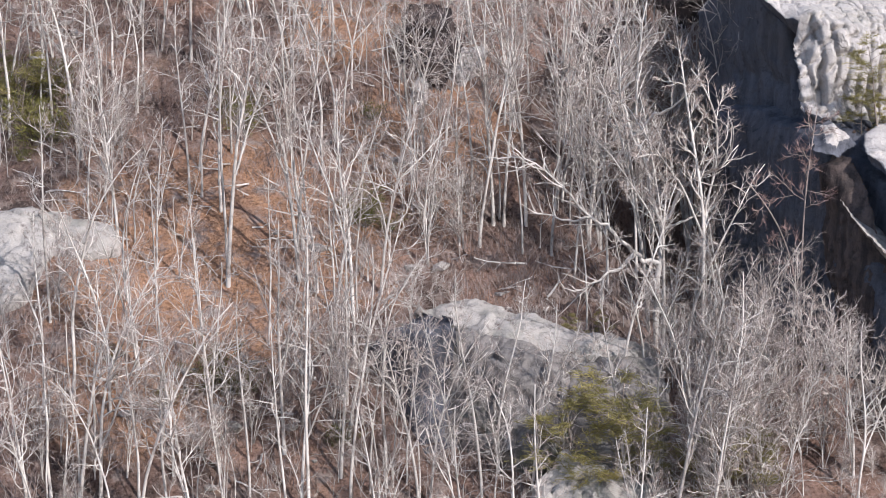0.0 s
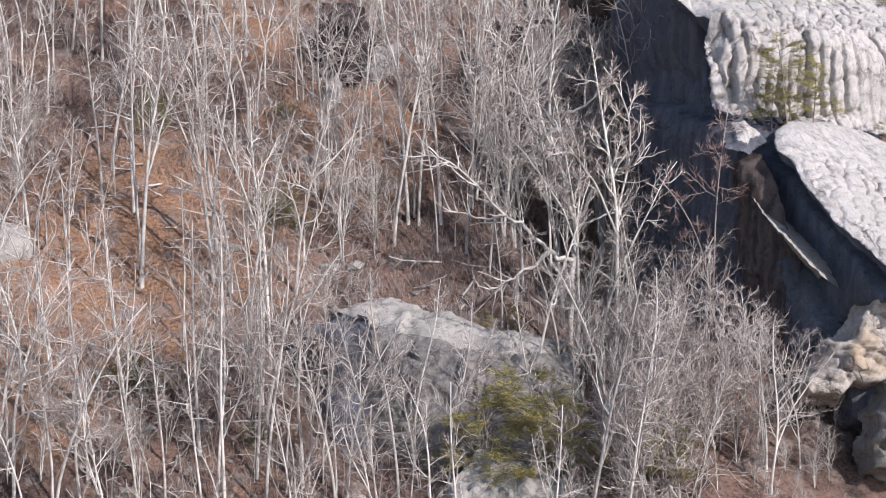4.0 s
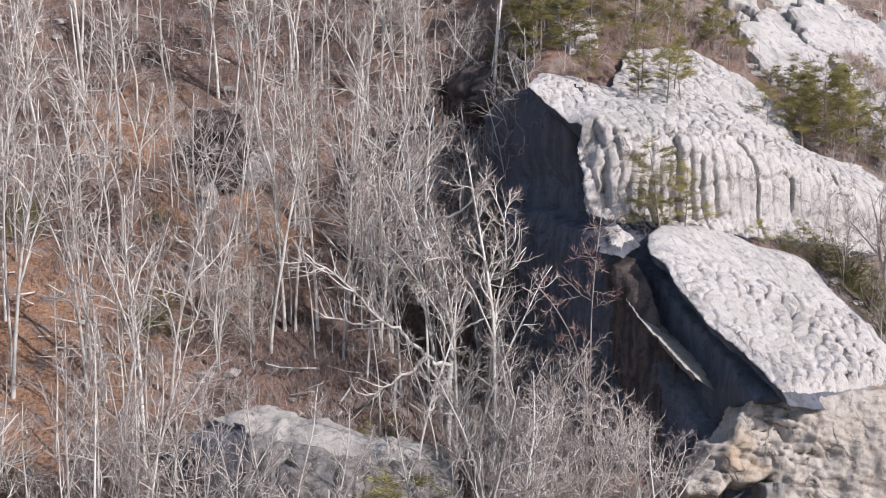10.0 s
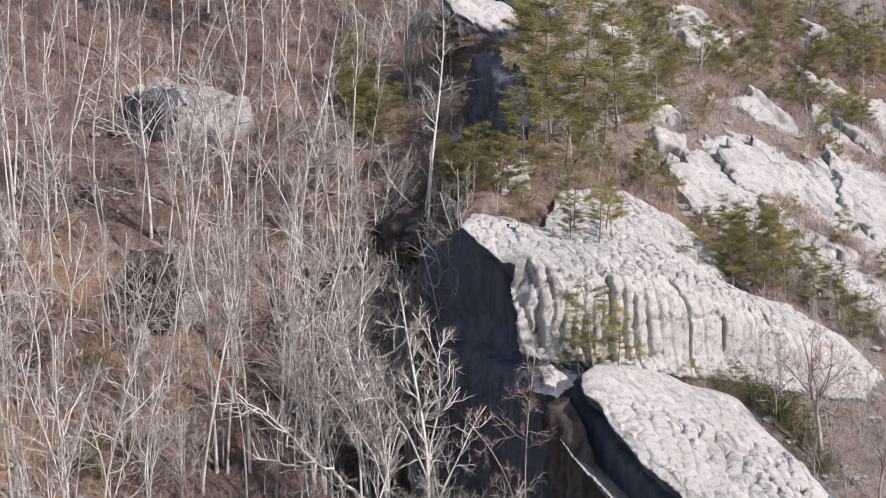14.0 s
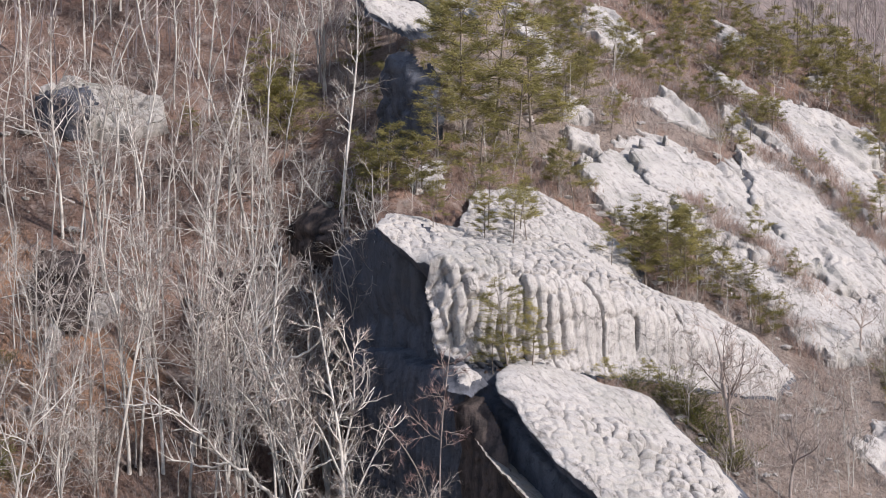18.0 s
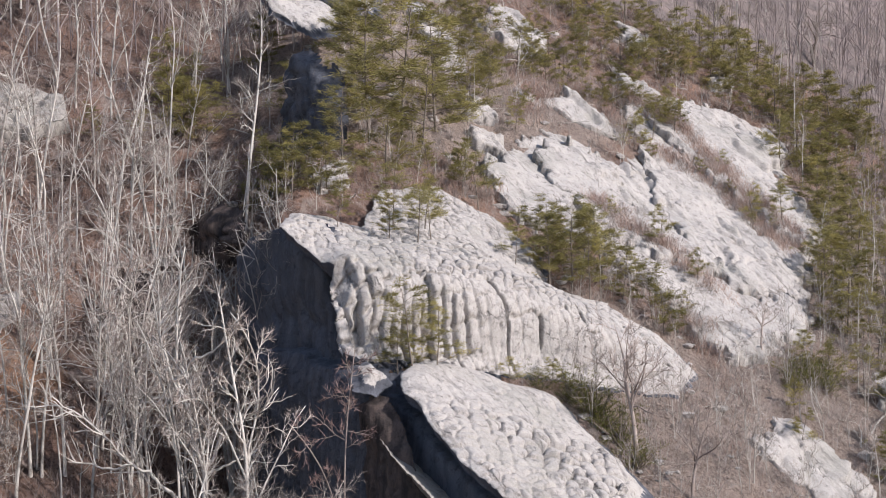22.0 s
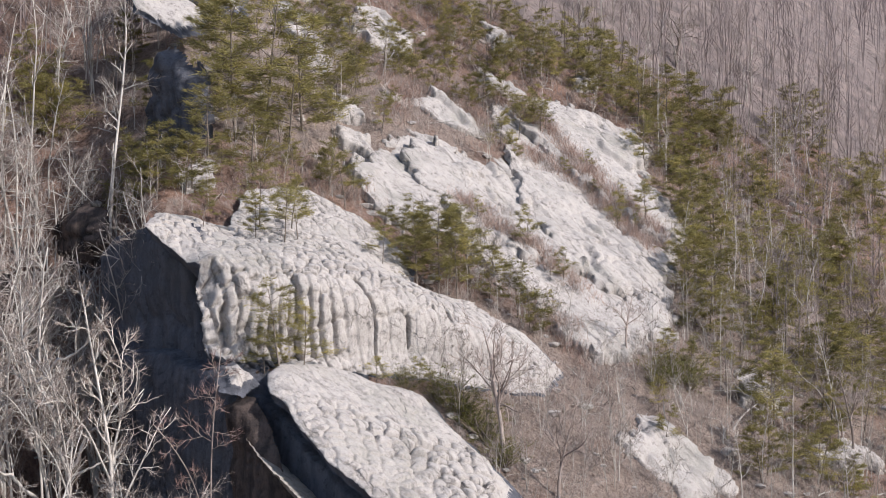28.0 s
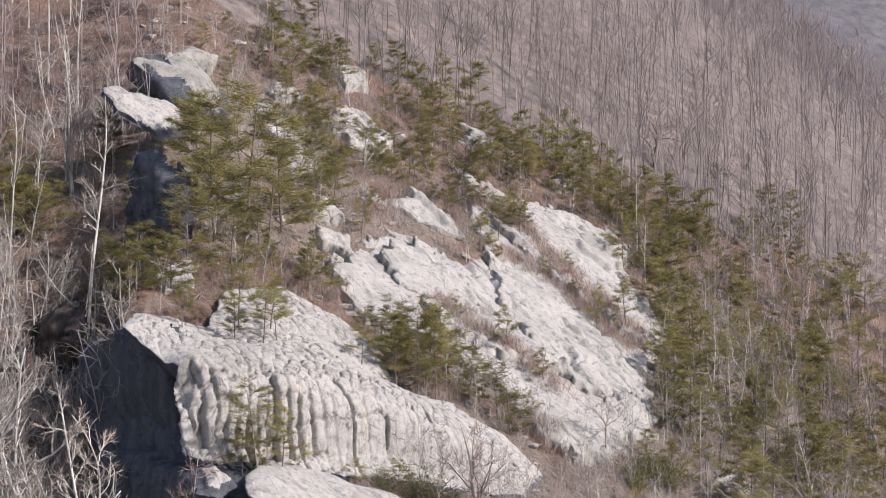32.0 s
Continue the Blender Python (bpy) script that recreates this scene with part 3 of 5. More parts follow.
# Streaks belong to the rock, the overall darkness is painted shade.
slab("ravine_wall", lower, [(-1.9, 109.7, 51.6), (0.5, 105.6, 51.6), (3.6, 100.3, 50.7), (4.8, 98.3, 47.9), (7.1, 94.3, 43.4), (8.1, 92.7, 41), (7.6, 93.5, 38.1), (4.3, 99.1, 36.1), (0.6, 105.4, 37.6), (-1.9, 109.6, 42.3)], SHADE_WALL_ROCK, grid=0.2, cell=(1.0, 8), knob=0.3, bulge=0.3, ragged=0.4, seed=190, label="streaked rock wall of the ravine with shade painted dark")
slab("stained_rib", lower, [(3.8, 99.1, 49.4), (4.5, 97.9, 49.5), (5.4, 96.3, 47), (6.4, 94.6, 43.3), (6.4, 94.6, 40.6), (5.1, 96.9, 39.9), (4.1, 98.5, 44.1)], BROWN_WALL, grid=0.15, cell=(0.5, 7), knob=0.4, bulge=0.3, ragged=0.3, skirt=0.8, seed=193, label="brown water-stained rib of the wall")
slab("broken_wall", lower, [(6.2, 97.4, 44.9), (7.3, 96.2, 43.5), (8.2, 95.3, 42.5), (9.3, 94.8, 42.9), (9.7, 94.2, 42), (8.4, 94.6, 41.1), (8.2, 94.4, 40), (7.3, 95.4, 41.3), (6.6, 96.5, 42.9)], GREY_ROCK, grid=0.15, cell=(1.2, 1.0), knob=0.3, bulge=0.3, seed=195, label="broken grey rock at the foot of the wall")
slab("tan_cliff", lower, [(7.6, 89, 40), (8.2, 89.4, 41), (9.8, 90, 42.3), (10.6, 90.4, 43.5), (12.4, 90.7, 43.7), (14.6, 90.9, 43.7), (18.1, 91.5, 44.3), (17.9, 89.4, 37.8), (14.5, 89, 37.6), (12, 89, 38.4), (11.7, 89.4, 40), (9.7, 89.1, 39.7), (8.9, 88.9, 39.2), (7.6, 88.8, 39.2)], TAN_ROCK, grid=0.09, cell=(2.1, 0.5), knob=0.24, turn=0.15, rough=0.8, ragged=0.5, bulge=0.3, seed=200, label="tan and ochre broken cliff base")
# A dark sheet added for the shade under the overhanging base.
slab("hollow", lower, [(9.3, 90.6, 39.1), (10.5, 90.8, 39.5), (11.9, 91, 39.8), (12.5, 90.8, 38.8), (11.9, 90.3, 37.5), (9.6, 90.1, 37.5)], SHADE_WALL_ROCK, grid=0.2, bulge=0.2, seed=205, label="dark sheet painting the shade under the cliff base")
tagged(slab("boulder", None, [(10.3, 87.4, 35.6), (10.4, 88.2, 38.2), (11.2, 88.7, 39.5), (12.1, 88.8, 39.7), (12.8, 88.5, 38.5), (12.6, 87.6, 35.6)], MOSSY_SHADE_ROCK, grid=0.1, cell=(1.1, 0.7), turn=0.5, knob=0.14, strata=0.5, rough=0.6, bulge=0.3, ragged=0.6, seed=210), "grey boulder below the tan cliff", "boulder")

dome = thing("rock_outcrop", "low grey rock dome among leafless trees", "rock")
slab("rock_slab", dome, [(-18.3, 96.9, 40.3), (-16.4, 99.2, 41.8), (-14.8, 99.1, 41.6), (-13.1, 98.1, 40.7), (-11.2, 98, 40.5), (-8.9, 97.8, 40.1), (-6.8, 97.8, 39.8), (-5, 97.1, 39.2), (-6.5, 94.5, 39.2), (-9.2, 93.8, 39.3), (-11.4, 94.5, 40), (-14.2, 95.3, 40.3)], GREY_ROCK, grid=0.16, cell=(1.8, 1.4), knob=0.2, strata=0.3, rough=0.4, bulge=0.3, skirt=2.5, under=(0.2, 0.7, -0.6), seed=220)
# The faces are coloured darker than the top, as painted shade.
slab("rock_face", dome, [(-18.9, 96, 39.1), (-17.2, 96, 40.4), (-14.2, 95, 40.4), (-11.3, 93.9, 40.1), (-9.1, 92.9, 39.5), (-8.6, 91.7, 37.3), (-8.7, 90.7, 35.2), (-10.5, 90.5, 33.3), (-12.1, 91.1, 33.4), (-15.3, 92.3, 33.8), (-17.3, 93.1, 34.1), (-18.7, 94.8, 36.8)], MOSSY_SHADE_ROCK, grid=0.12, cell=(2.6, 1.8), knob=0.25, strata=0.45, rough=0.5, bulge=0.4, skirt=2.5, seed=223, label="grey fractured rock face")
slab("rock_face", dome, [(-9.1, 93, 39.4), (-6.5, 94, 39.6), (-4.7, 94.6, 39.6), (-3.9, 93.6, 38), (-3.4, 92, 35.7), (-3.4, 90.4, 33.7), (-6.1, 89.4, 33.6), (-8.4, 89.4, 34.7), (-9, 91.2, 37.1)], MOSSY_SHADE_ROCK, grid=0.12, cell=(2.6, 2.2), knob=0.2, strata=0.4, rough=0.4, bulge=0.4, skirt=2.5, seed=226, label="pale sunlit rock face")
# The dome's left side, with its shade painted into the rock colour.
slab("shadow_wall", dome, [(-21.4, 98.1, 38.5), (-19.2, 95.1, 40.3), (-17.3, 92.6, 40.8), (-17.7, 93.2, 37.2), (-16.3, 91.3, 34.1), (-19.3, 95.2, 32.5), (-21.5, 98.2, 32.9), (-21.7, 98.5, 35.8)], SHADE_WALL_ROCK, grid=0.25, bulge=0.3, seed=230)
tagged(slab("boulder", None, [(-10.2, 85.4, 33.7), (-10, 86.9, 34.7), (-8.9, 88.5, 35.8), (-7.4, 88.3, 35.5), (-5.7, 87.7, 34.8), (-4, 87.5, 34.5), (-2.8, 86.5, 33.7)], GREY_ROCK, grid=0.15, cell=(0.9, 2.2), knob=0.25, bulge=0.8, seed=240), "grooved grey boulder at the foot of the dome", "boulder")
tagged(slab("rock_slab", None, [(-46.4, 101.4, 45.3), (-42.6, 102.6, 45.7), (-39.6, 102.2, 45.1), (-37.4, 101.9, 44.7), (-36.4, 100.5, 43.6), (-38.4, 99.8, 43.3), (-40.4, 99.7, 43.4), (-40.9, 96.4, 41.2), (-43.6, 94.9, 40.4)], GREY_ROCK, grid=0.2, cell=(2, 1.5), knob=0.25, bulge=0.6, seed=250), "light grey rock slab on the leafy slope", "rock")
ledge = thing("rock_ledge", "grey rock ledge with a dark cleft in the woods", "rock")
slab("rock_slab", ledge, [(-26.2, 138.3, 69.4), (-24.8, 139.7, 70.2), (-20.4, 139.5, 69.7), (-17.2, 138.7, 68.8), (-16.7, 136.1, 66.9), (-18.9, 134.8, 66.2), (-22.6, 134.5, 66.4), (-24.4, 137.6, 68.7)], GREY_ROCK, grid=0.15, cell=(2.4, 0.8), knob=0.3, strata=0.3, bulge=0.2, ragged=0.6, seed=260)
# This face and the cleft wall: dark colour painted for shade.
slab("shadow_wall", ledge, [(-26.4, 136.5, 68.7), (-24.9, 135.2, 68.9), (-23.1, 133.6, 68.5), (-23.0, 133.4, 67.1), (-23.7, 134.0, 65.3), (-26.3, 136.4, 65.3)], SHADE_WALL_ROCK, grid=0.2, cell=(1.5, 2), knob=0.2, bulge=0.2, ragged=0.4, skirt=1.2, seed=268, label="face under the ledge with its shade painted dark")
slab("cleft_wall", ledge, [(-27.4, 140.8, 68.5), (-24.3, 136.5, 69), (-22.9, 134.7, 66.8), (-23.2, 135, 64.3), (-26.6, 139.6, 64.9)], SHADE_WALL_ROCK, grid=0.25, bulge=0.2, seed=265)
for k, pts in enumerate(([(-21.5, 116.4, 53.2), (-21, 117.7, 54.1), (-20.1, 117.9, 54.2), (-20.1, 116.7, 53.3), (-20.8, 115.9, 52.8)], [(-21.6, 114.6, 52), (-21.5, 115.9, 52.9), (-20.8, 115.7, 52.7), (-20.8, 114.5, 51.8)], [(-19.7, 116.9, 53.3), (-19.3, 119, 54.7), (-17.5, 119.4, 54.9), (-17.8, 117.7, 53.6), (-18.7, 116.3, 52.8)])):
    tagged(slab("boulder", None, pts, ROCK, grid=0.15, cell=(1.0, 1.0), knob=0.3, bulge=0.6, ragged=0.2, seed=270 + k), "pale broken boulder in the shaded hollow", "boulder", group="boulders in the hollow")

hollow = thing("rock_ledge", "rock clefts in the leafless woods with shade painted dark", "rock")
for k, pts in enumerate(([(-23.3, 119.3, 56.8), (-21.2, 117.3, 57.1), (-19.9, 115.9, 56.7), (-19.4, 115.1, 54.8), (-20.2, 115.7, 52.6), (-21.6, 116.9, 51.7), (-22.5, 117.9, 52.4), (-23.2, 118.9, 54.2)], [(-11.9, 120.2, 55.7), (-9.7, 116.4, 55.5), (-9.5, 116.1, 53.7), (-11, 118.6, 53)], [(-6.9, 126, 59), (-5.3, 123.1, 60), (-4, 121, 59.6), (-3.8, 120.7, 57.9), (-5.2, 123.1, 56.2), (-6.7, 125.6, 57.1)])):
    # dark brown walls added to paint the shade of the hollows
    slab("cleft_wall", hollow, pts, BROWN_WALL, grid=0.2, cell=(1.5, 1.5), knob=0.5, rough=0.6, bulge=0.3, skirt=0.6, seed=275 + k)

summit = thing("rock_outcrop", "grey tilted summit rocks with undersides painted dark as shade", "rock")
# Summit slabs: painted shade on the sides below the rim.
slab("rock_slab", summit, [(-0.3, 146.9, 80.3), (2.7, 151.2, 81.4), (4.8, 151.6, 80.7), (6.3, 149.1, 78.7), (6.1, 144.4, 76), (2.5, 143.8, 77.2)], GREY_ROCK, grid=0.2, bulge=0.8, strata=0.3, under=(0.5, 0.6, -0.6), side=SHADE_WALL_ROCK, skirt=1.4, seed=280)
# Both shadow walls have their shade painted into the dark colour.
slab("shadow_wall", summit, [(-0.8, 148.2, 79.3), (-0.1, 147.3, 80.5), (2.5, 143.8, 77.5), (3, 143.2, 76.1), (1.2, 145.5, 77.2), (-0.5, 147.9, 78.4)], SHADE_WALL_ROCK, grid=0.2, bulge=0.2, seed=283)
slab("shadow_wall", summit, [(-0.5, 130.5, 70.0), (0.4, 129.0, 70.9), (2.1, 126.5, 69.6), (2.9, 125.5, 67.6), (3.1, 126.0, 62.5), (-0.6, 130.5, 62.6)], SHADE_WALL_ROCK, grid=0.2, cell=(1.4, 3), knob=0.3, rough=0.4, bulge=0.3, ragged=0.8, skirt=0.8, seed=292, label="wall below the summit rocks with its shade painted dark")
slab("rock_slab", summit, [(-2.7, 137.9, 76.6), (-1.8, 139.9, 77.4), (0.3, 140.5, 76.8), (3.4, 141.1, 75.8), (3.5, 138.4, 74.3), (1.2, 135.2, 73.5), (-1.7, 136, 75.2)], ROCK, grid=0.15, bulge=0.4, strata=0.3, inset=0.2, under=(0.5, 0.6, -0.6), side=SHADE_WALL_ROCK, skirt=0.7, seed=286)
slab("rock_slab", summit, [(2.7, 152.1, 81.6), (4.6, 155.2, 82.5), (6.8, 155.9, 82), (6.3, 154, 81.1)], GREY_ROCK, grid=0.2, bulge=0.6, seed=289)
tagged(slab("rock_slab", None, [(14, 131.8, 64.2), (19.9, 139.4, 65.9), (22.7, 140.2, 65.2), (25.8, 140, 63.7), (28.1, 144.4, 65.2), (28.3, 157.6, 72.6), (32.6, 157.2, 70.6), (38, 158.4, 68.9), (43.8, 158.3, 66.2), (41.6, 152.7, 64.1), (43.1, 146, 59.6), (39.9, 137.5, 56.1), (36.6, 126.9, 51.5), (32.2, 121, 50.1), (28, 118.5, 50.5), (26.4, 119.8, 51.9), (25.1, 123.2, 54.4), (23, 124.6, 56.2), (20.6, 126.9, 58.5), (15.5, 124.8, 59.5)], ROCK, grid=0.15, strata=0.34, rough=0.3, bulge=0.1, ragged=1.6, skirt=1.8, under=(0, 0.5, -0.85), seed=700), "wide bare pale rock slope with long slanting seams", "rock")
for k, pts in enumerate((
    [(15.5, 152.9, 76.2), (18.1, 158.7, 78.3), (20.1, 158.4, 77.3), (21.3, 155.8, 75.4), (22, 154.3, 74.2), (19.2, 151.7, 73.9), (16.9, 152.2, 75.2)],
    [(13.9, 130.3, 63.8), (16.4, 132.8, 64.1), (18.4, 131.7, 62.6), (20.4, 131, 61.3), (18.9, 126.6, 59.5), (16.2, 124.6, 59.5), (14.5, 126.4, 61.3)],
    [(18.3, 136, 65.5), (21.5, 138.2, 65.4), (23.6, 137.5, 64), (25.3, 135, 61.8), (25.5, 131.4, 59.7), (28.5, 131.4, 58.4), (30.6, 129.5, 56.4), (28.9, 127.6, 56), (25.5, 127.1, 57.3), (22.8, 127.9, 58.9), (21, 129.3, 60.5), (18.4, 131.8, 63)],
    [(28.2, 155.7, 72.2), (31.2, 155.3, 70.8), (33.5, 154.5, 69.2), (37.5, 156.5, 68.7), (40.4, 155.5, 66.9), (43.1, 155.9, 65.9), (40.6, 150.7, 64), (40.7, 143.9, 60.1), (42.4, 144, 59.4), (39.9, 137.8, 57), (37.4, 140.6, 59.7), (34.3, 143.1, 62.4), (31.7, 146, 65.2), (29.2, 150.2, 68.7)],
    [(21, 129.7, 60.3), (23.7, 128.5, 58.5), (26.3, 127, 56.5), (28.9, 127.5, 55.6), (31.2, 125.2, 53.3), (37.6, 131.6, 54.2), (36.2, 126, 51.6), (32, 120.4, 50.3), (28.4, 118.3, 50.7), (26.6, 118.9, 51.8), (25.3, 122.4, 54.3), (23.3, 124.2, 56.2), (21.8, 127.1, 58.5)],
    [(27.7, 142.6, 64.6), (31, 142.7, 63.3), (33.5, 139.9, 60.6), (35.7, 137.7, 58.3), (38.5, 134.5, 55.4), (36.9, 130.6, 53.8), (32.2, 127.3, 54), (29.8, 129.7, 56.4), (27.7, 133.9, 59.7)],
    [(10.9, 148.2, 75.2), (12.4, 149.6, 75.3), (13, 145.8, 72.9), (13.2, 143.2, 71.3), (11.4, 142.5, 71.7)],
    [(20.2, 145, 69.3), (23.1, 148.4, 70), (25.7, 147, 68), (26.3, 144.8, 66.6), (23.2, 143.1, 66.9)],
    [(1.1, 118.8, 62.7), (3.7, 122.3, 63.5), (3.6, 119.5, 61.9), (1.8, 117.4, 61.5)],
    [(30.5, 167.9, 78), (32.7, 168.4, 77.3), (32.7, 165.6, 75.7), (30.6, 162.8, 75)],
)):
    tagged(slab("rock_slab", None, pts, ROCK, grid=0.15, strata=0.34, rough=0.3, bulge=0.12, ragged=1.3, skirt=1.8, under=(0, 0.5, -0.85), seed=300 + 12 * k), "bare pale sloping rock slab with seams", "rock", group="bare slabs of the dome")
for k, pts in enumerate((
    [(28.8, 111, 45.6), (32.3, 115.8, 46.8), (34.4, 114.3, 45.1), (36.6, 111.3, 42.3), (33.3, 108.4, 42.1), (30.9, 108.7, 43.4)],
    [(40.8, 124.6, 48.3), (43.3, 127.2, 48.7), (44.4, 123.6, 46.2), (42.7, 121.6, 45.8)],
    [(43.9, 118.1, 43.7), (48.1, 121.8, 43.9), (50.8, 121.1, 42.4), (47.2, 118.5, 42.4)],
)):
    tagged(slab("rock_slab", None, pts, ROCK, grid=0.18, strata=0.3, bulge=0.12, ragged=1.2, skirt=1.8, under=(0, 0.5, -0.85), seed=500 + 12 * k), "pale rock slab among brush at the dome's foot", "rock", group="slabs in the brush")
for k, pts in enumerate((
    [(9.7, 151.7, 77.7), (11.3, 152.8, 77.6), (11.8, 150.7, 76.3), (10.1, 149.1, 76.1)],
    [(11.6, 146.5, 73.9), (13.3, 147, 73.5), (13.4, 144, 71.7), (11.8, 143, 71.9)],
    [(13.2, 139.3, 69.1), (15.2, 139.7, 68.5), (15.4, 137.4, 67.1), (13.4, 136.6, 67.5)],
    [(13.2, 135.1, 66.7), (15.5, 135, 65.7), (15.5, 133.1, 64.6), (13.6, 132.8, 65.2)],
    [(38.5, 165.3, 72.9), (40.6, 166.3, 72.6), (40.2, 163.8, 71.3), (38.1, 162.4, 71.5)],
    [(18.5, 167.4, 82.9), (21.1, 169.6, 83), (21.2, 166.2, 81), (18.6, 163.5, 80.6)],
    [(11.4, 156.6, 79.8), (13.7, 158.4, 79.8), (13.8, 156.4, 78.6), (11.7, 154.6, 78.5)],
    [(17.8, 144.7, 70.2), (19.9, 145.2, 69.6), (20.1, 143.2, 68.4), (18, 142.3, 68.8)],
    [(40.6, 123.5, 48.2), (43.9, 125, 47.6), (43.1, 122.7, 46.7), (40.2, 121.2, 47.1)],
)):
    tagged(slab("rock_slab", None, pts, ROCK, grid=0.15, cell=(1.5, 1.5), knob=0.3, strata=0.3, bulge=0.3, ragged=1.0, skirt=1.5, under=(0, 0.5, -0.85), seed=800 + 12 * k), "small pale rock outcrop between pines and brush", "rock", group="small outcrops of the dome")


# ---- bare trees ----
def turned(d, angle, rng):
    """The way d bent by an angle to a random side."""
    side = np.cross(d, rng.normal(size=3))
    side /= np.linalg.norm(side) + 1e-9
    return d * math.cos(angle) + side * math.sin(angle)


def shoot(rng, start, way, length, r0, r1, steps, wander, lift):
    pts, p, d = [np.array(start, float)], np.array(start, float), np.array(way, float)
    for k in range(steps):
        d = d + rng.normal(size=3) * wander + np.array([0, 0, lift])
        d /= np.linalg.norm(d)
        p = p + d * length / steps
        pts.append(p.copy())
    return np.array(pts), np.linspace(r0, r1, steps + 1)


def rows_of(pts, radii):
    return [[*pts[i], *pts[i + 1], radii[i], radii[i + 1]] for i in range(len(pts) - 1)]


def blade_rows(rng, pts, half):
    """A fine twig along three points: a bent sliver that ends in a point."""
    side = np.cross(pts[-1] - pts[0], rng.normal(size=3))
    side *= half / (np.linalg.norm(side) + 1e-9)
    m = pts[len(pts) // 2]
    return [pts[0] - side, pts[0] + side, m + side * 0.6, pts[0] - side, m + side * 0.6, m - side * 0.6, m - side * 0.6, m + side * 0.6, pts[-1]]


def with_blades(tube, blades):
    v, f = tube
    b = np.array(blades).reshape(-1, 3)
    return np.concatenate([v, b]), f.tolist() + (np.arange(len(b)).reshape(-1, 3) + len(v)).tolist()


def bowed(rng, start, way, length, r0, r1, steps, bend, lift):
    """A branch that bows slowly from side to side and turns up towards the light, and its radii."""
    pts, p, d = [np.array(start, float)], np.array(start, float), np.array(way, float)
    curl = rng.normal(size=3) * bend
    for k in range(steps):
        curl = 0.55 * curl + rng.normal(size=3) * bend
        d = d + curl + np.array([0, 0, lift])
        d /= np.linalg.norm(d)
        p = p + d * length / steps
        pts.append(p.copy())
    f = np.linspace(0, 1, steps + 1)
    return np.array(pts), r1 + (r0 - r1) * (1 - f) ** 0.8


def at_share(pts, f):
    """Place, step and way at a share of a branch's length."""
    n = len(pts) - 1
    i = min(int(f * n), n - 1)
    d = pts[i + 1] - pts[i]
    return pts[i] + d * (f * n - i), i, d / np.linalg.norm(d)


def bare_tree(seed, height, limbs=11, start=0.4, spread=0.32, angle=0.75, lift=0.16, stems=1, lean=0.03, twigs=5, boughs=5, thick=0.0078, forks=0, label="leafless grey-barked tree standing on the hillside", name="bare_tree", bark=None, fine=None, light=False):
    """Stems that may fork into leaders, limbs that rise from them, boughs on the limbs and fine twigs on the boughs."""
    rng = np.random.default_rng(seed)
    bark, fine = bark or BARK, fine or TWIG
    tree = thing(name, label, "tree")
    wood, blades, axes = [], [], []
    for s in range(stems):
        way = np.array([0, 0, 1.0]) if stems == 1 else turned(np.array([0, 0, 1.0]), 0.05 + 0.11 * rng.random(), rng)
        tall = height * (1 if s == 0 else 0.7 + 0.25 * rng.random())
        pts, rad = bowed(rng, (0, 0, -0.5), way, tall, height * thick * (1 if s == 0 else 0.75), height * 0.0014, 14, 0.7 * lean, 0.02)
        rad[0] *= 1.3
        part("trunk", mesh("trunk", *pipe(pts, rad, 7), bark), tree)
        axes.append((pts, rad, limbs if s == 0 else limbs // 2, start, tall))
        for _ in range(forks):
            at, i, d = at_share(pts, 0.22 + 0.33 * rng.random())
            reach = tall * (1 - i / 14) * (0.7 + 0.25 * rng.random())
            lp, lr = bowed(rng, at, turned(d, 0.3 + 0.3 * rng.random(), rng), reach, rad[i] * 0.7, height * 0.0015, 12, 0.6 * lean + 0.05, 0.09)
            part("limb", mesh("limb", *pipe(lp, lr, 6), bark), tree)
            axes.append((lp, lr, limbs // 2 + 1, 0.25, reach))
    for pts, rad, count, low, tall in axes:
        for k in range(count):
            f = low + (0.96 - low) * (k + rng.random()) / count
            at, i, d = at_share(pts, f)
            length = height * spread * (1.2 - 0.8 * f) * (0.55 + 0.8 * rng.random()) * (1 if low == start else 0.75)
            r = max(rad[i] * 0.58, 0.022)
            lp, lr = bowed(rng, at, turned(d, angle * (0.85 + 0.7 * rng.random()), rng), length, r, 0.014, 4 if light else 6, 0.2, lift * 0.42)
            if r > 0.06 and k < 3:
                part("limb", mesh("limb", *pipe(lp, lr, 5), bark), tree)
            else:
                wood += rows_of(lp, lr)
            for j in range(boughs):
                q, m, e = at_share(lp, 0.2 + 0.78 * (j + rng.random()) / boughs)
                reach = length * (0.62 - 0.3 * j / boughs) * (0.5 + 0.7 * rng.random())
                sp, sr = bowed(rng, q, turned(e, 0.55 + 0.4 * rng.random(), rng), reach, max(lr[m] * 0.6, 0.014), 0.008, 3, 0.18, 0.12)
                if light:
                    blades += blade_rows(rng, sp, 0.02)
                else:
                    wood += rows_of(sp, sr)
                for _ in range(twigs):
                    q2, m2, e2 = at_share(sp, 0.15 + 0.85 * rng.random())
                    tp, tr = bowed(rng, q2, turned(e2, 0.4 + 0.5 * rng.random(), rng), reach * 0.5 * (0.5 + rng.random()) + 0.15, 0.01, 0.005, 2, 0.18, 0.12)
                    blades += blade_rows(rng, tp, 0.0145)
    wv, wf = tubes(wood, 3)
    me = mesh("crown", *with_blades((wv, wf), blades), bark, False)
    me.materials.append(fine)
    me.polygons.foreach_set("material_index", [0] * len(wf) + [1] * (len(blades) // 3))
    part("crown", me, tree)
    return tree


PLACED = set()


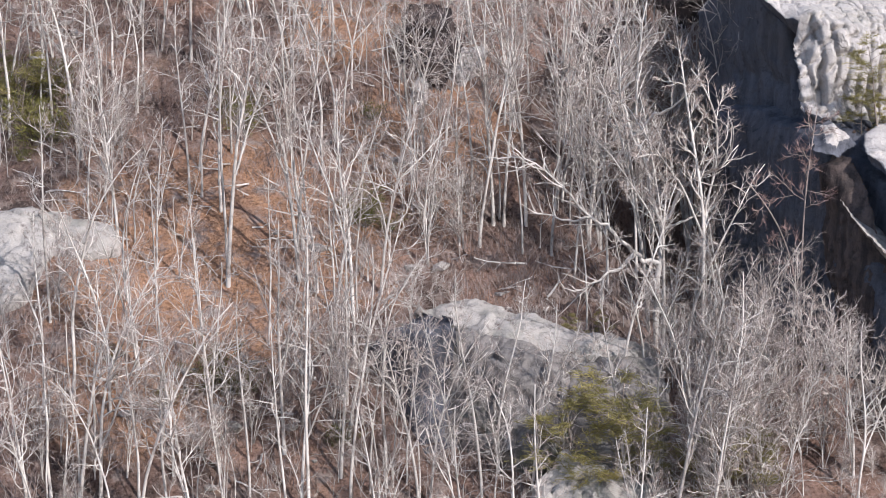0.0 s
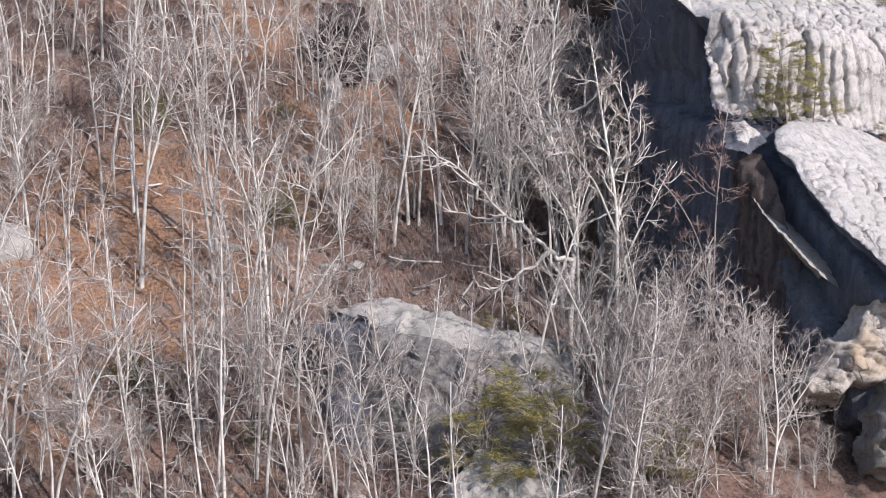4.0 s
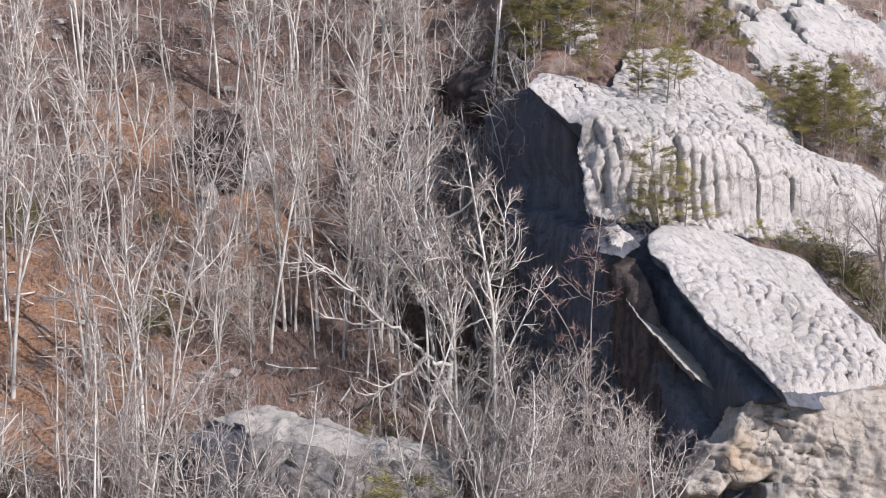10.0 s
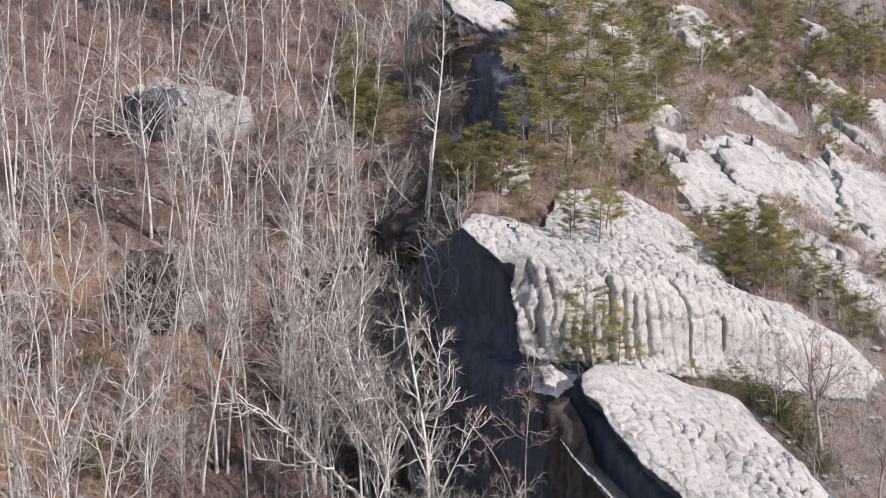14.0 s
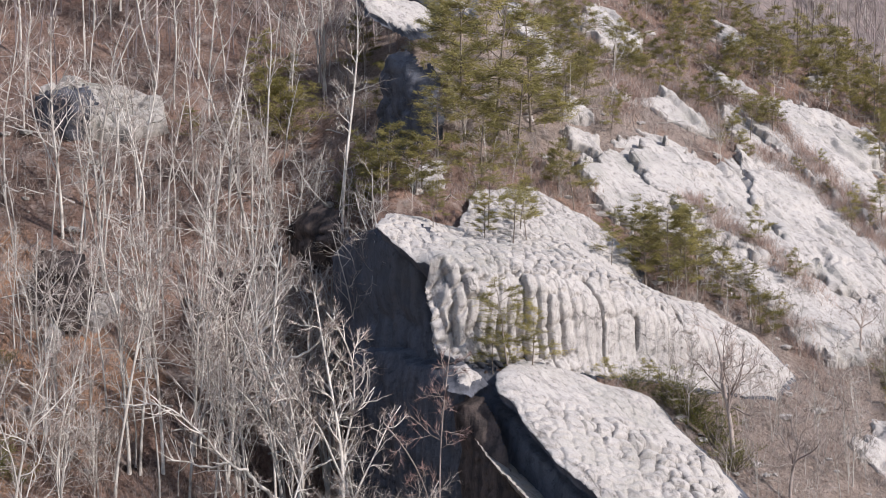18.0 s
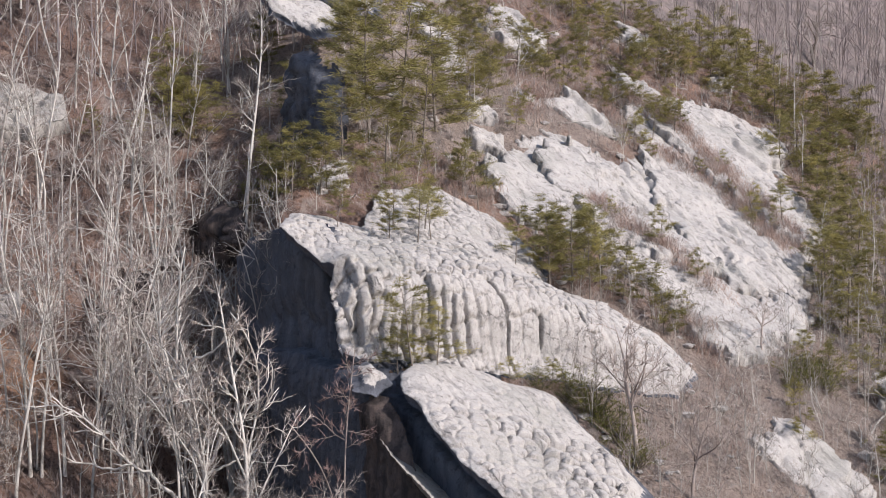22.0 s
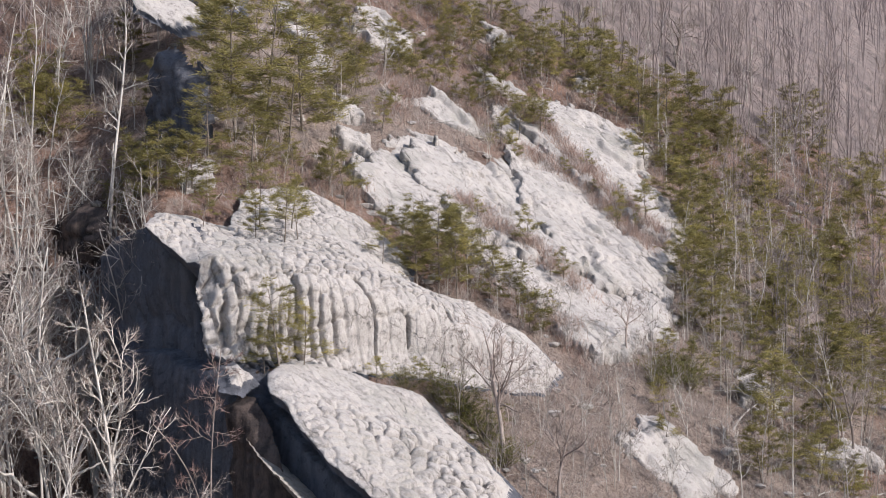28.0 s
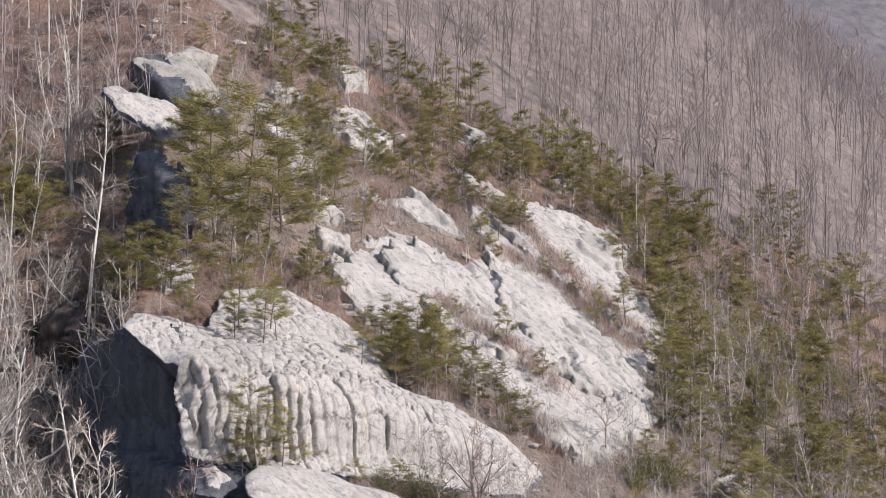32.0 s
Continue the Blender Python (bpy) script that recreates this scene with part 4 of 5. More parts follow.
def put(proto, own, x, y, height, turn, tip=0.0, way=0.0, sink=0.0, rooted=land):
    """A plant of height own, or a copy of it, on the ground at x, y: scaled to height, turned, and tipped by degrees towards a way."""
    s = height / own
    m = Matrix.Translation((x, y, float(rooted(x, y)) - sink)) @ pose(0, 0, 0, 0, 0, way) @ pose(0, 0, 0, 0, tip, 0) @ pose(0, 0, 0, 0, 0, turn - way) @ Matrix.Diagonal((s, s, s, 1))
    if proto.name not in PLACED:
        PLACED.add(proto.name)
        proto.matrix_basis = m
        return proto
    return copy_thing(proto, m @ Matrix.Diagonal([1 / c for c in proto.scale] + [1]))


YOUNG = "leafless grey many-stemmed young tree on the slope"
TREES = [
    (bare_tree(1, 18, 14, 0.42, 0.24, 0.75, 0.2, forks=1, twigs=7), 18), (bare_tree(2, 18, 13, 0.34, 0.30, 0.85, 0.2, forks=1, twigs=7), 18),
    (bare_tree(3, 18, 13, 0.45, 0.17, 0.8, 0.2, thick=0.0068, twigs=7, label="tall slender leafless tree with a high crown"), 18),
    (bare_tree(4, 18, 12, 0.35, 0.24, 0.8, 0.2, stems=2, twigs=7, label="leafless tree with two pale stems"), 18),
    (bare_tree(5, 18, 12, 0.4, 0.19, 0.9, 0.15, lean=0.09, thick=0.0068, twigs=7, label="crooked slender leafless tree"), 18),
    (bare_tree(6, 18, 13, 0.35, 0.27, 0.8, 0.22, forks=2, twigs=7), 18),
    (bare_tree(7, 18, 13, 0.28, 0.32, 0.75, 0.22, lean=0.05, forks=2, twigs=7, label="leafless tree with a wide fan of ascending limbs"), 18),
    (bare_tree(8, 18, 11, 0.3, 0.30, 0.75, 0.22, stems=3, lean=0.05, twigs=7, label="leafless tree with several stems and a fan of limbs"), 18),
]
SMALL = [
    (bare_tree(11, 7, 12, 0.2, 0.4, 0.6, 0.25, stems=3, boughs=5, twigs=6, thick=0.006, label=YOUNG, name="sapling"), 7),
    (bare_tree(12, 7, 12, 0.2, 0.36, 0.7, 0.25, stems=2, boughs=5, twigs=6, thick=0.006, label=YOUNG, name="sapling"), 7),
    (bare_tree(13, 7, 9, 0.35, 0.3, 0.6, 0.2, boughs=5, twigs=6, thick=0.0065, label="slender leafless sapling on the slope", name="sapling"), 7),
    (bare_tree(14, 7, 14, 0.15, 0.45, 0.55, 0.3, stems=3, boughs=5, twigs=6, thick=0.006, label=YOUNG, name="sapling"), 7),
]


FORKED = bare_tree(18, 8, 8, 0.35, 0.42, 0.7, 0.2, lean=0.07, boughs=5, twigs=5, thick=0.019, forks=3, label="grey forked leafless tree with crooked limbs between rocks", bark=TWIG)
FAN_TREE = bare_tree(20, 19, 18, 0.38, 0.15, 0.6, 0.3, lean=0.03, boughs=6, twigs=8, thick=0.0072, forks=2, label="tall pale leafless tree with a dense upright crown")
RED_TREE = bare_tree(19, 16, 14, 0.66, 0.15, 0.9, 0.16, lean=0.02, boughs=5, twigs=9, thick=0.0042, forks=1, label="slender reddish-brown leafless tree at the dark ravine wall", bark=TWIG, fine=RED_TWIG)
DARK_TREE = bare_tree(17, 9, 8, 0.3, 0.5, 1.0, 0.05, lean=0.14, boughs=4, twigs=1, thick=0.022, forks=2, label="dark gnarled leafless tree at the edge of the woods", bark=PINE_BARK, fine=PINE_BARK)
DEAD_TREES = [
    (bare_tree(15, 5, 8, 0.25, 0.5, 0.9, 0.0, lean=0.12, boughs=2, twigs=0, thick=0.016, label="bleached dead tree with broken crooked limbs", name="dead_tree", bark=DEAD, fine=DEAD), 5),
    (bare_tree(16, 5, 7, 0.2, 0.55, 1.0, 0.0, lean=0.15, boughs=2, twigs=1, thick=0.016, label="bleached dead tree with broken crooked limbs", name="dead_tree", bark=DEAD, fine=DEAD), 5),
]


# ---- pines ----
def tuft_rows(rng, at, way, size, count):
    d = rng.normal(size=(count, 3)) * np.array([0.8, 0.8, 0.35]) + way * np.array([1, 1, 0.5]) + np.array([0, 0, 0.12])
    d /= np.linalg.norm(d, axis=1, keepdims=True)
    side = np.cross(d, rng.normal(size=(count, 3)))
    side /= np.linalg.norm(side, axis=1, keepdims=True) + 1e-9
    length = size * (0.6 + 0.7 * rng.random((count, 1)))
    base = at + rng.normal(size=(count, 3)) * size * np.array([0.32, 0.32, 0.12])
    return np.stack([base - side * size * 0.045, base + side * size * 0.045, base + d * length], 1).reshape(-1, 3)


def pine(seed, height, boughs=20, start=0.25, spread=0.24, droop=0.0, density=1.0, label="green pine with open tufted crown on the rocky slope"):
    rng = np.random.default_rng(seed)
    tree = thing("pine_tree", label, "tree")
    pts, rad = shoot(rng, (0, 0, -0.4), (0, 0, 1.0), height, height * 0.013, 0.02, 10, 0.04, 0.03)
    part("trunk", mesh("trunk", *pipe(pts, rad, 7), PINE_BARK), tree)
    wood, needles = [], []
    for k in range(boughs):
        f = start + (0.99 - start) * (k + rng.random()) / boughs
        i = min(int(f * 10), 9)
        at = pts[i] + (pts[i + 1] - pts[i]) * (f * 10 - i)
        a = rng.random() * 2 * math.pi
        rise = 0.15 + 0.5 * f - droop
        d = np.array([math.cos(a), math.sin(a), rise])
        d /= np.linalg.norm(d)
        length = height * spread * (1.15 - 0.85 * f) * (0.45 + 0.9 * rng.random()) + 0.25
        lp, lr = shoot(rng, at, d, length, max(rad[i] * 0.45, 0.02), 0.012, 5, 0.12, 0.03)
        wood += rows_of(lp, lr)
        for j in range(int(3 + 4.5 * length * density)):
            g = 0.35 + 0.65 * rng.random()
            m = min(int(g * 5), 4)
            q = lp[m] + (lp[m + 1] - lp[m]) * (g * 5 - m)
            e = turned((lp[m + 1] - lp[m]) / np.linalg.norm(lp[m + 1] - lp[m]), 0.9, rng)
            e[2] = abs(e[2]) * 0.35 + 0.05
            tip = q + e * length * 0.5 * (0.25 + rng.random())
            wood.append([*q, *tip, 0.014, 0.008])
            for s in (0.5, 1.0):
                needles.append(tuft_rows(rng, q + (tip - q) * s, e, 0.38, 10))
        needles.append(tuft_rows(rng, lp[-1], d, 0.32, 14))
    wv, wf = tubes(wood, 3)
    v = np.concatenate(needles)
    crown = mesh("crown", np.concatenate([wv, v]), wf.tolist() + (np.arange(len(v)).reshape(-1, 3) + len(wv)).tolist(), PINE_BARK, False)
    crown.materials.append(NEEDLES)
    crown.polygons.foreach_set("material_index", [0] * len(wf) + [1] * (len(v) // 3))
    part("crown", crown, tree)
    return tree


PINES = [(pine(21, 6, 22, 0.15, 0.32), 6), (pine(22, 6, 17, 0.25, 0.38), 6), (pine(23, 6, 26, 0.12, 0.29), 6), (pine(24, 6, 12, 0.3, 0.46, 0.1, label="gnarled open pine with flat tufted boughs on bare rock"), 6), (pine(25, 6, 20, 0.08, 0.38, 0.05), 6)]

YOUNG_PINES = [(pine(26, 4, 13, 0.1, 0.34, density=0.8, label="small bushy young pine among brush"), 4), (pine(27, 4, 11, 0.15, 0.38, density=0.8, label="small bushy young pine among brush"), 4)]

# ---- evergreen shrubs ----
def evergreen_shrub(seed, label):
    rng = np.random.default_rng(seed)
    bush = thing("evergreen_shrub", label, "shrub")
    stems, leaves = [], []
    for _ in range(16):
        d = turned(np.array([0, 0, 1.0]), 0.25 + 0.75 * rng.random(), rng)
        pts, rad = shoot(rng, (0, 0, -0.1), d, 1.0 + 0.9 * rng.random(), 0.03, 0.012, 3, 0.15, 0.05)
        stems += rows_of(pts, rad)
        for k in range(9):
            q = pts[1 + rng.integers(0, 3)] + rng.normal(size=3) * 0.22
            leaves.append(tuft_rows(rng, q, d, 0.26, 8))
    v = np.concatenate(leaves)
    part("woody_base", mesh("woody_base", *tubes(stems, 4), PINE_BARK), bush)
    part("foliage", mesh("foliage", v, np.arange(len(v)).reshape(-1, 3), LEAVES, False), bush)
    return bush


BUSHES = [(evergreen_shrub(31, "dark green evergreen shrub among fallen leaves"), 2.0), (evergreen_shrub(32, "olive-green evergreen shrub on the slope"), 2.0)]

# ---- where the plants stand: x, y, height (and which kind of bare tree) ----
RIDGE_PINES = [(5.4, 126.8, 10.3), (7.9, 129.5, 10.9), (10.6, 133.2, 9.1), (4.5, 135.2, 7.2), (9, 127, 7.5), (6.4, 122.5, 5.7), (3.3, 122, 5.7), (-1.9, 128.5, 5.2), (0, 115.8, 5.1), (1.8, 117.2, 4), (-9.1, 137, 5.6), (-7.4, 136, 5.1), (-1.8, 140.8, 4.8), (13.4, 159, 6.4), (18.2, 163.8, 4.9), (25.9, 166.2, 5.7), (31, 168, 6.3), (8, 165.8, 2.1), (15.3, 155.8, 3.4), (13.3, 144.8, 4.1), (13.9, 141.2, 4.4), (15, 139, 3.5)]
SLAB_PINES = [(32.9, 161.5, 4.5), (35.2, 162, 5.1), (38.2, 163.8, 5.6), (41, 166.2, 5.7), (42.7, 167.5, 4.7), (16.9, 118, 5.2), (18.4, 118.5, 6.1), (21.1, 120.8, 6), (19.5, 117.8, 4.4), (22.1, 120, 4.1), (24.1, 120, 3.7), (29.4, 146.2, 3.7), (31.6, 148, 3.2), (6.4, 115, 3.9), (8.5, 115.5, 3.6), (12.8, 124.2, 3.9), (11.8, 127.2, 3.2), (38.6, 140.5, 3.5), (21.7, 152.2, 3.8), (25.2, 155.5, 3.4), (17, 121.5, 4.2), (27.5, 144.2, 3.2)]
LEDGE_PINES = [(-8, 136.5, 5.1), (-6.3, 136.8, 4.3), (-14.7, 135.5, 3), (-9.9, 139.5, 3)]
EAST_PINES = [(43.6, 161.5, 6), (46.2, 161.5, 6.8), (49.6, 163.8, 6.6), (52.1, 164.5, 6.2), (46.9, 153, 5.3), (50.8, 155.8, 4.9), (62.3, 174.5, 6), (66.3, 177.2, 6.1), (40.2, 134.2, 5), (42.4, 134.2, 5.2), (45.3, 134.8, 5.5), (46.9, 134, 5), (52.8, 141.2, 5.7), (56, 143.2, 6.3), (61.9, 149.2, 7), (49.1, 129.2, 5.6), (53.1, 130.2, 6.1), (58.1, 135.5, 6.3), (52.3, 145.2, 4.5), (62.1, 157.5, 5.4), (68.7, 164, 5.1), (43.4, 147.2, 5.1), (41.8, 139.8, 4.8), (43.7, 144.2, 5.9), (39.7, 133.2, 4.2), (39.2, 128.8, 4), (44.7, 154.2, 4.8), (51.6, 153.2, 5.3), (51.9, 149.8, 5.1), (45.8, 146.2, 5), (49.6, 140.5, 4.8), (48.9, 133.5, 5), (45.8, 139, 4.8), (45.4, 142.2, 4), (-7.6, 139.5, 4.8), (-9.4, 141.5, 5.3), (-0, 133.8, 4.6), (-1.2, 127.5, 4.4), (1.4, 118, 3.7), (13.6, 137.5, 3.4), (17, 137.5, 3), (34.9, 121.8, 2.8), (36.7, 121, 3.4), (39, 120.8, 4.1), (43, 125, 4.3), (44.5, 123.2, 4.2), (46.8, 121.5, 4.5), (32.8, 116, 2.2), (17.2, 120.2, 4.1), (19.6, 121.2, 4.2), (14.5, 117, 2.6), (49.2, 144.8, 4.1), (46.4, 154.8, 3.9)]
EAST_PINES_LOW = [(42, 127, 4.8), (42.4, 120.8, 4.9), (48.9, 131.8, 5.8), (50.5, 129, 6), (55, 144.2, 5.4), (40.9, 134.8, 5), (32.4, 112.8, 2.1), (38.9, 113, 3.9), (43.3, 114.5, 4.3), (49.1, 137.2, 4.7), (42.2, 133, 4.6)]
DOME_PINES = [(-10, 99, 2.2), (-8.2, 100, 1.9), (-45.9, 109.2, 5.1), (-44.3, 111, 3.8), (-48.4, 111.8, 4.5), (-38.1, 120.8, 2.3)]
FACE_PINES = [(-8.3, 88.6, 6.7), (-6.4, 88.4, 7.6), (-5.2, 87.8, 6.4), (-1.2, 87.5, 4.5), (0.9, 87.0, 3.7), (-2.9, 87.2, 3.6), (0.2, 86.4, 3.9)]
SHRUBS = [(19.2, 105.0, 2.8), (19.9, 103.6, 2.6), (17.0, 107.4, 2.6), (18.0, 106.6, 3.0), (14.6, 107.0, 2.0), (36.2, 120.2, 2.6), (34.2, 119.6, 2.9), (-44.9, 108.5, 4.1), (-43.4, 108.5, 3.4), (-46.3, 110.8, 4.1), (-45.7, 112.8, 3.5), (-31.8, 111.2, 2.8), (-32.8, 112.8, 2.5), (-22.7, 105.2, 2.3), (-22.9, 105.8, 2.5), (-21.2, 105.2, 1.6), (-28.5, 93.2, 3.1), (-27, 93.2, 2.3), (-31.8, 112, 2.4), (-21.2, 91.2, 1.7), (-31, 91.8, 1.4), (35, 119.8, 2.8), (33.5, 118.5, 2.2), (17.4, 106.5, 2.3), (18.5, 105.8, 2.3), (16.4, 106.8, 1.7), (35.3, 121.2, 2.3), (-2.7, 129.2, 2.8), (0.1, 128.2, 3.2), (-1.5, 128.2, 2.4), (-24.1, 113.5, 1.8), (-44.8, 106.5, 1.7), (-34.7, 94, 1.2)]
SNAGS = [(38.4, 117.8, 5.5), (18.2, 147, 4.1), (28.8, 118.5, 2.2), (14, 146.5, 2.7), (60.7, 142.5, 6.2), (55.6, 136.2, 3), (37.1, 115.8, 4)]
FORKED_PLACES = [(20.1, 104.2, 8.8), (23.1, 102.8, 6.1), (31.8, 120.5, 4.1), (59.7, 156.8, 6.4), (47.9, 136.8, 6), (56.1, 137.2, 6.4), (38.8, 115.2, 4.3), (48.1, 120.5, 5.6)]
FAN_PLACES = [(-2.5, 100.0, 19.8), (-4.6, 99.4, 15.5)]
RED_PLACES = [(2.8, 97.0, 16.2)]
DARK_PLACE = [(53.2, 181.5, 8.5)]
WEST_TREES = [(-29.7, 99.8, 17.4, 0), (-31.6, 105, 13.8, 2), (-26, 103, 15.4, 0), (-26.1, 102, 14.6, 2), (-23.2, 99, 12.4, 3), (-33.1, 93.8, 12.6, 7), (-32.7, 100, 6.6, 3), (-37.7, 102.8, 6.4, 1), (-36.1, 102.2, 8.3, 4), (-33.6, 105.2, 12.5, 2), (-33.1, 106, 12.2, 4), (-32.6, 86, 14, 6), (-35.3, 85.5, 8, 4), (-34.4, 85.5, 6.9, 3), (-36.2, 85, 11.4, 1), (-27.7, 86.8, 5.7, 6), (-25.7, 87, 5.2, 4), (-22.2, 87, 12.5, 5), (-26.4, 96.5, 9.9, 2), (-25.8, 95, 6.2, 4), (-34.2, 100.5, 9.4, 1), (-18.6, 98.2, 5.5, 6), (-18.5, 103.2, 9.7, 7)]
HOLLOW_TREES = [(-19, 88.8, 9.4, 2), (-18.4, 88.2, 9.1, 4), (-17.9, 89.2, 8.4, 2), (-17.2, 89.5, 9.2, 4), (-16.4, 88.5, 11, 5), (-15.8, 88.5, 10.5, 6), (-23.6, 115.2, 8.3, 2), (-23.2, 115.2, 8.3, 2), (-22.6, 115.5, 7.2, 4), (-25.1, 116.8, 6.6, 2), (-20.3, 109.2, 6.8, 0), (-20.4, 107.8, 6.4, 2), (-17.2, 106.5, 9, 0), (-15.2, 107.0, 15.1, 0), (-14.6, 107.1, 14.3, 2), (-13.3, 107.6, 14.8, 0), (-12.3, 106.4, 5.6, 4), (-10.8, 109.2, 8.8, 4), (-9.5, 107.9, 11.4, 0), (-8.9, 100.3, 9.3, 2), (-9.0, 113.3, 12.0, 0), (-8.0, 116.5, 12.0, 0), (-12.6, 90.8, 10.8, 4), (-12.5, 88.8, 6.6, 6)]
UPPER_TREES = [(-3.8, 115.7, 14.8, 7), (-0.8, 87.2, 12, 7), (5.5, 86.5, 8.9, 6), (0.3, 92.5, 7.5, 7), (-2.6, 106.2, 8.7, 7), (3.9, 88.8, 6.6, 4), (-18.7, 120.4, 12.7, 7), (-11.3, 125.9, 10.2, 6), (-12.7, 143.2, 9.4, 2), (-8.6, 146.2, 7.3, 2), (-4.6, 143.5, 6.7, 6), (-16.7, 145.5, 5.9, 2), (-2.8, 133.5, 5.8, 4), (-6.7, 127.4, 8.3, 6), (-17.8, 130.5, 9.8, 6), (-8.4, 129.7, 9.3, 7), (-5.1, 129.5, 6.9, 7), (-13.8, 131.7, 6.6, 7), (-2.1, 116.6, 15.3, 6), (-0.1, 110.9, 10.4, 7), (-4.1, 116.6, 15.6, 5), (6.4, 90.8, 5.4, 4), (8.9, 91.8, 4.9, 4), (-3.5, 117.5, 13.2, 6), (-6.2, 115.4, 14.0, 7), (-9.7, 110.4, 14.5, 6), (-9.4, 117.8, 11.0, 3), (26.1, 108.8, 4.4, 6), (27.7, 106.8, 5, 1), (34.1, 113.8, 5, 6), (52.6, 140.5, 7.5, 1), (48.8, 143.5, 6.7, 5), (59.7, 148.5, 7.4, 0), (56.4, 159.5, 6.5, 6), (26, 140.8, 4, 6), (25.2, 155.5, 4.4, 1), (33.8, 163, 5.1, 6), (-2.4, 118.5, 12.2, 6), (-8.9, 109.1, 16.4, 7), (-11.7, 110.0, 14.7, 1), (-7.3, 117.8, 14.7, 6), (-15.0, 114.9, 12.9, 7), (-15.8, 105.2, 13.1, 1), (-20.7, 109.8, 12.3, 5), (-4.9, 121.8, 11.4, 6), (-7.5, 139, 8.7, 6), (-4.7, 140.8, 7.5, 7), (-4, 144.8, 8.1, 1), (0.4, 132.3, 5.8, 6), (-1.6, 134.3, 4.6, 6), (18.7, 159.2, 5.5, 6), (14.3, 145.2, 4.1, 6), (11.5, 91.8, 4.3, 4), (14.9, 91.2, 5.4, 4), (13.5, 91, 4, 3), (-20.2, 111, 11.4, 6), (-19, 112.2, 10.5, 1), (-3.0, 117.1, 13.5, 6), (-1.4, 113.1, 11.6, 7), (-3.8, 114.8, 15.4, 1), (-28.5, 118, 11, 5), (-31.1, 122.8, 16.1, 0)]
THICKET_TREES = [(-5.6, 103.5, 17.0, 1), (-1.2, 93.8, 9.9, 7), (0.3, 92.2, 9.3, 6), (-2.1, 95.5, 8.0, 7), (5.3, 87.6, 8.5, 7), (6.3, 91.6, 5.0, 4), (4.0, 89.7, 5.8, 6), (-4.3, 103.6, 5.7, 6), (7.0, 88.3, 6.3, 6), (-20.2, 107.1, 9.5, 2), (-14.9, 107.5, 10.2, 4), (-25.7, 100.8, 15.5, 0), (-29.9, 100.5, 14.9, 2)]
BROW_PINES = [(3.0, 101.2, 2.6), (4.4, 101.6, 2.4), (6.0, 102.4, 2.9), (7.0, 103.0, 2.2), (2.4, 97.8, 4.1), (3.6, 98.8, 4.6), (5.0, 99.6, 4.0), (6.7, 100.9, 4.6), (8.2, 102.1, 3.5), (12.7, 105.7, 2.0), (7.7, 110.7, 3.3), (6.0, 111.8, 2.8), (8.7, 113.2, 3.0), (2.8, 110.6, 2.6), (15.5, 107.4, 2.0)]

rng = np.random.default_rng(77)
for places in (RIDGE_PINES, SLAB_PINES, LEDGE_PINES, EAST_PINES, EAST_PINES_LOW, DOME_PINES, BROW_PINES):
    for x, y, h in places:
        k = rng.integers(0, len(PINES))
        put(*PINES[k], x, y, h, 360 * rng.random(), 7 * rng.random(), 360 * rng.random(), rooted=standing)
for x, y, h in FACE_PINES:
    put(*PINES[(1, 3)[rng.integers(0, 2)]], x, y, h, 360 * rng.random(), 5 * rng.random(), 360 * rng.random())
for x, y, h in SHRUBS:
    put(*BUSHES[rng.integers(0, 2)], x, y, h, 360 * rng.random(), rooted=standing)
for x, y, h in SNAGS:
    put(*DEAD_TREES[rng.integers(0, 2)], x, y, h, 360 * rng.random(), 8 + 22 * rng.random(), 360 * rng.random())
for places in (WEST_TREES, HOLLOW_TREES, UPPER_TREES, THICKET_TREES):
    for x, y, h, k in places:
        put(*TREES[int(k)], x, y, h, 360 * rng.random(), 2.5 * rng.random(), 360 * rng.random())


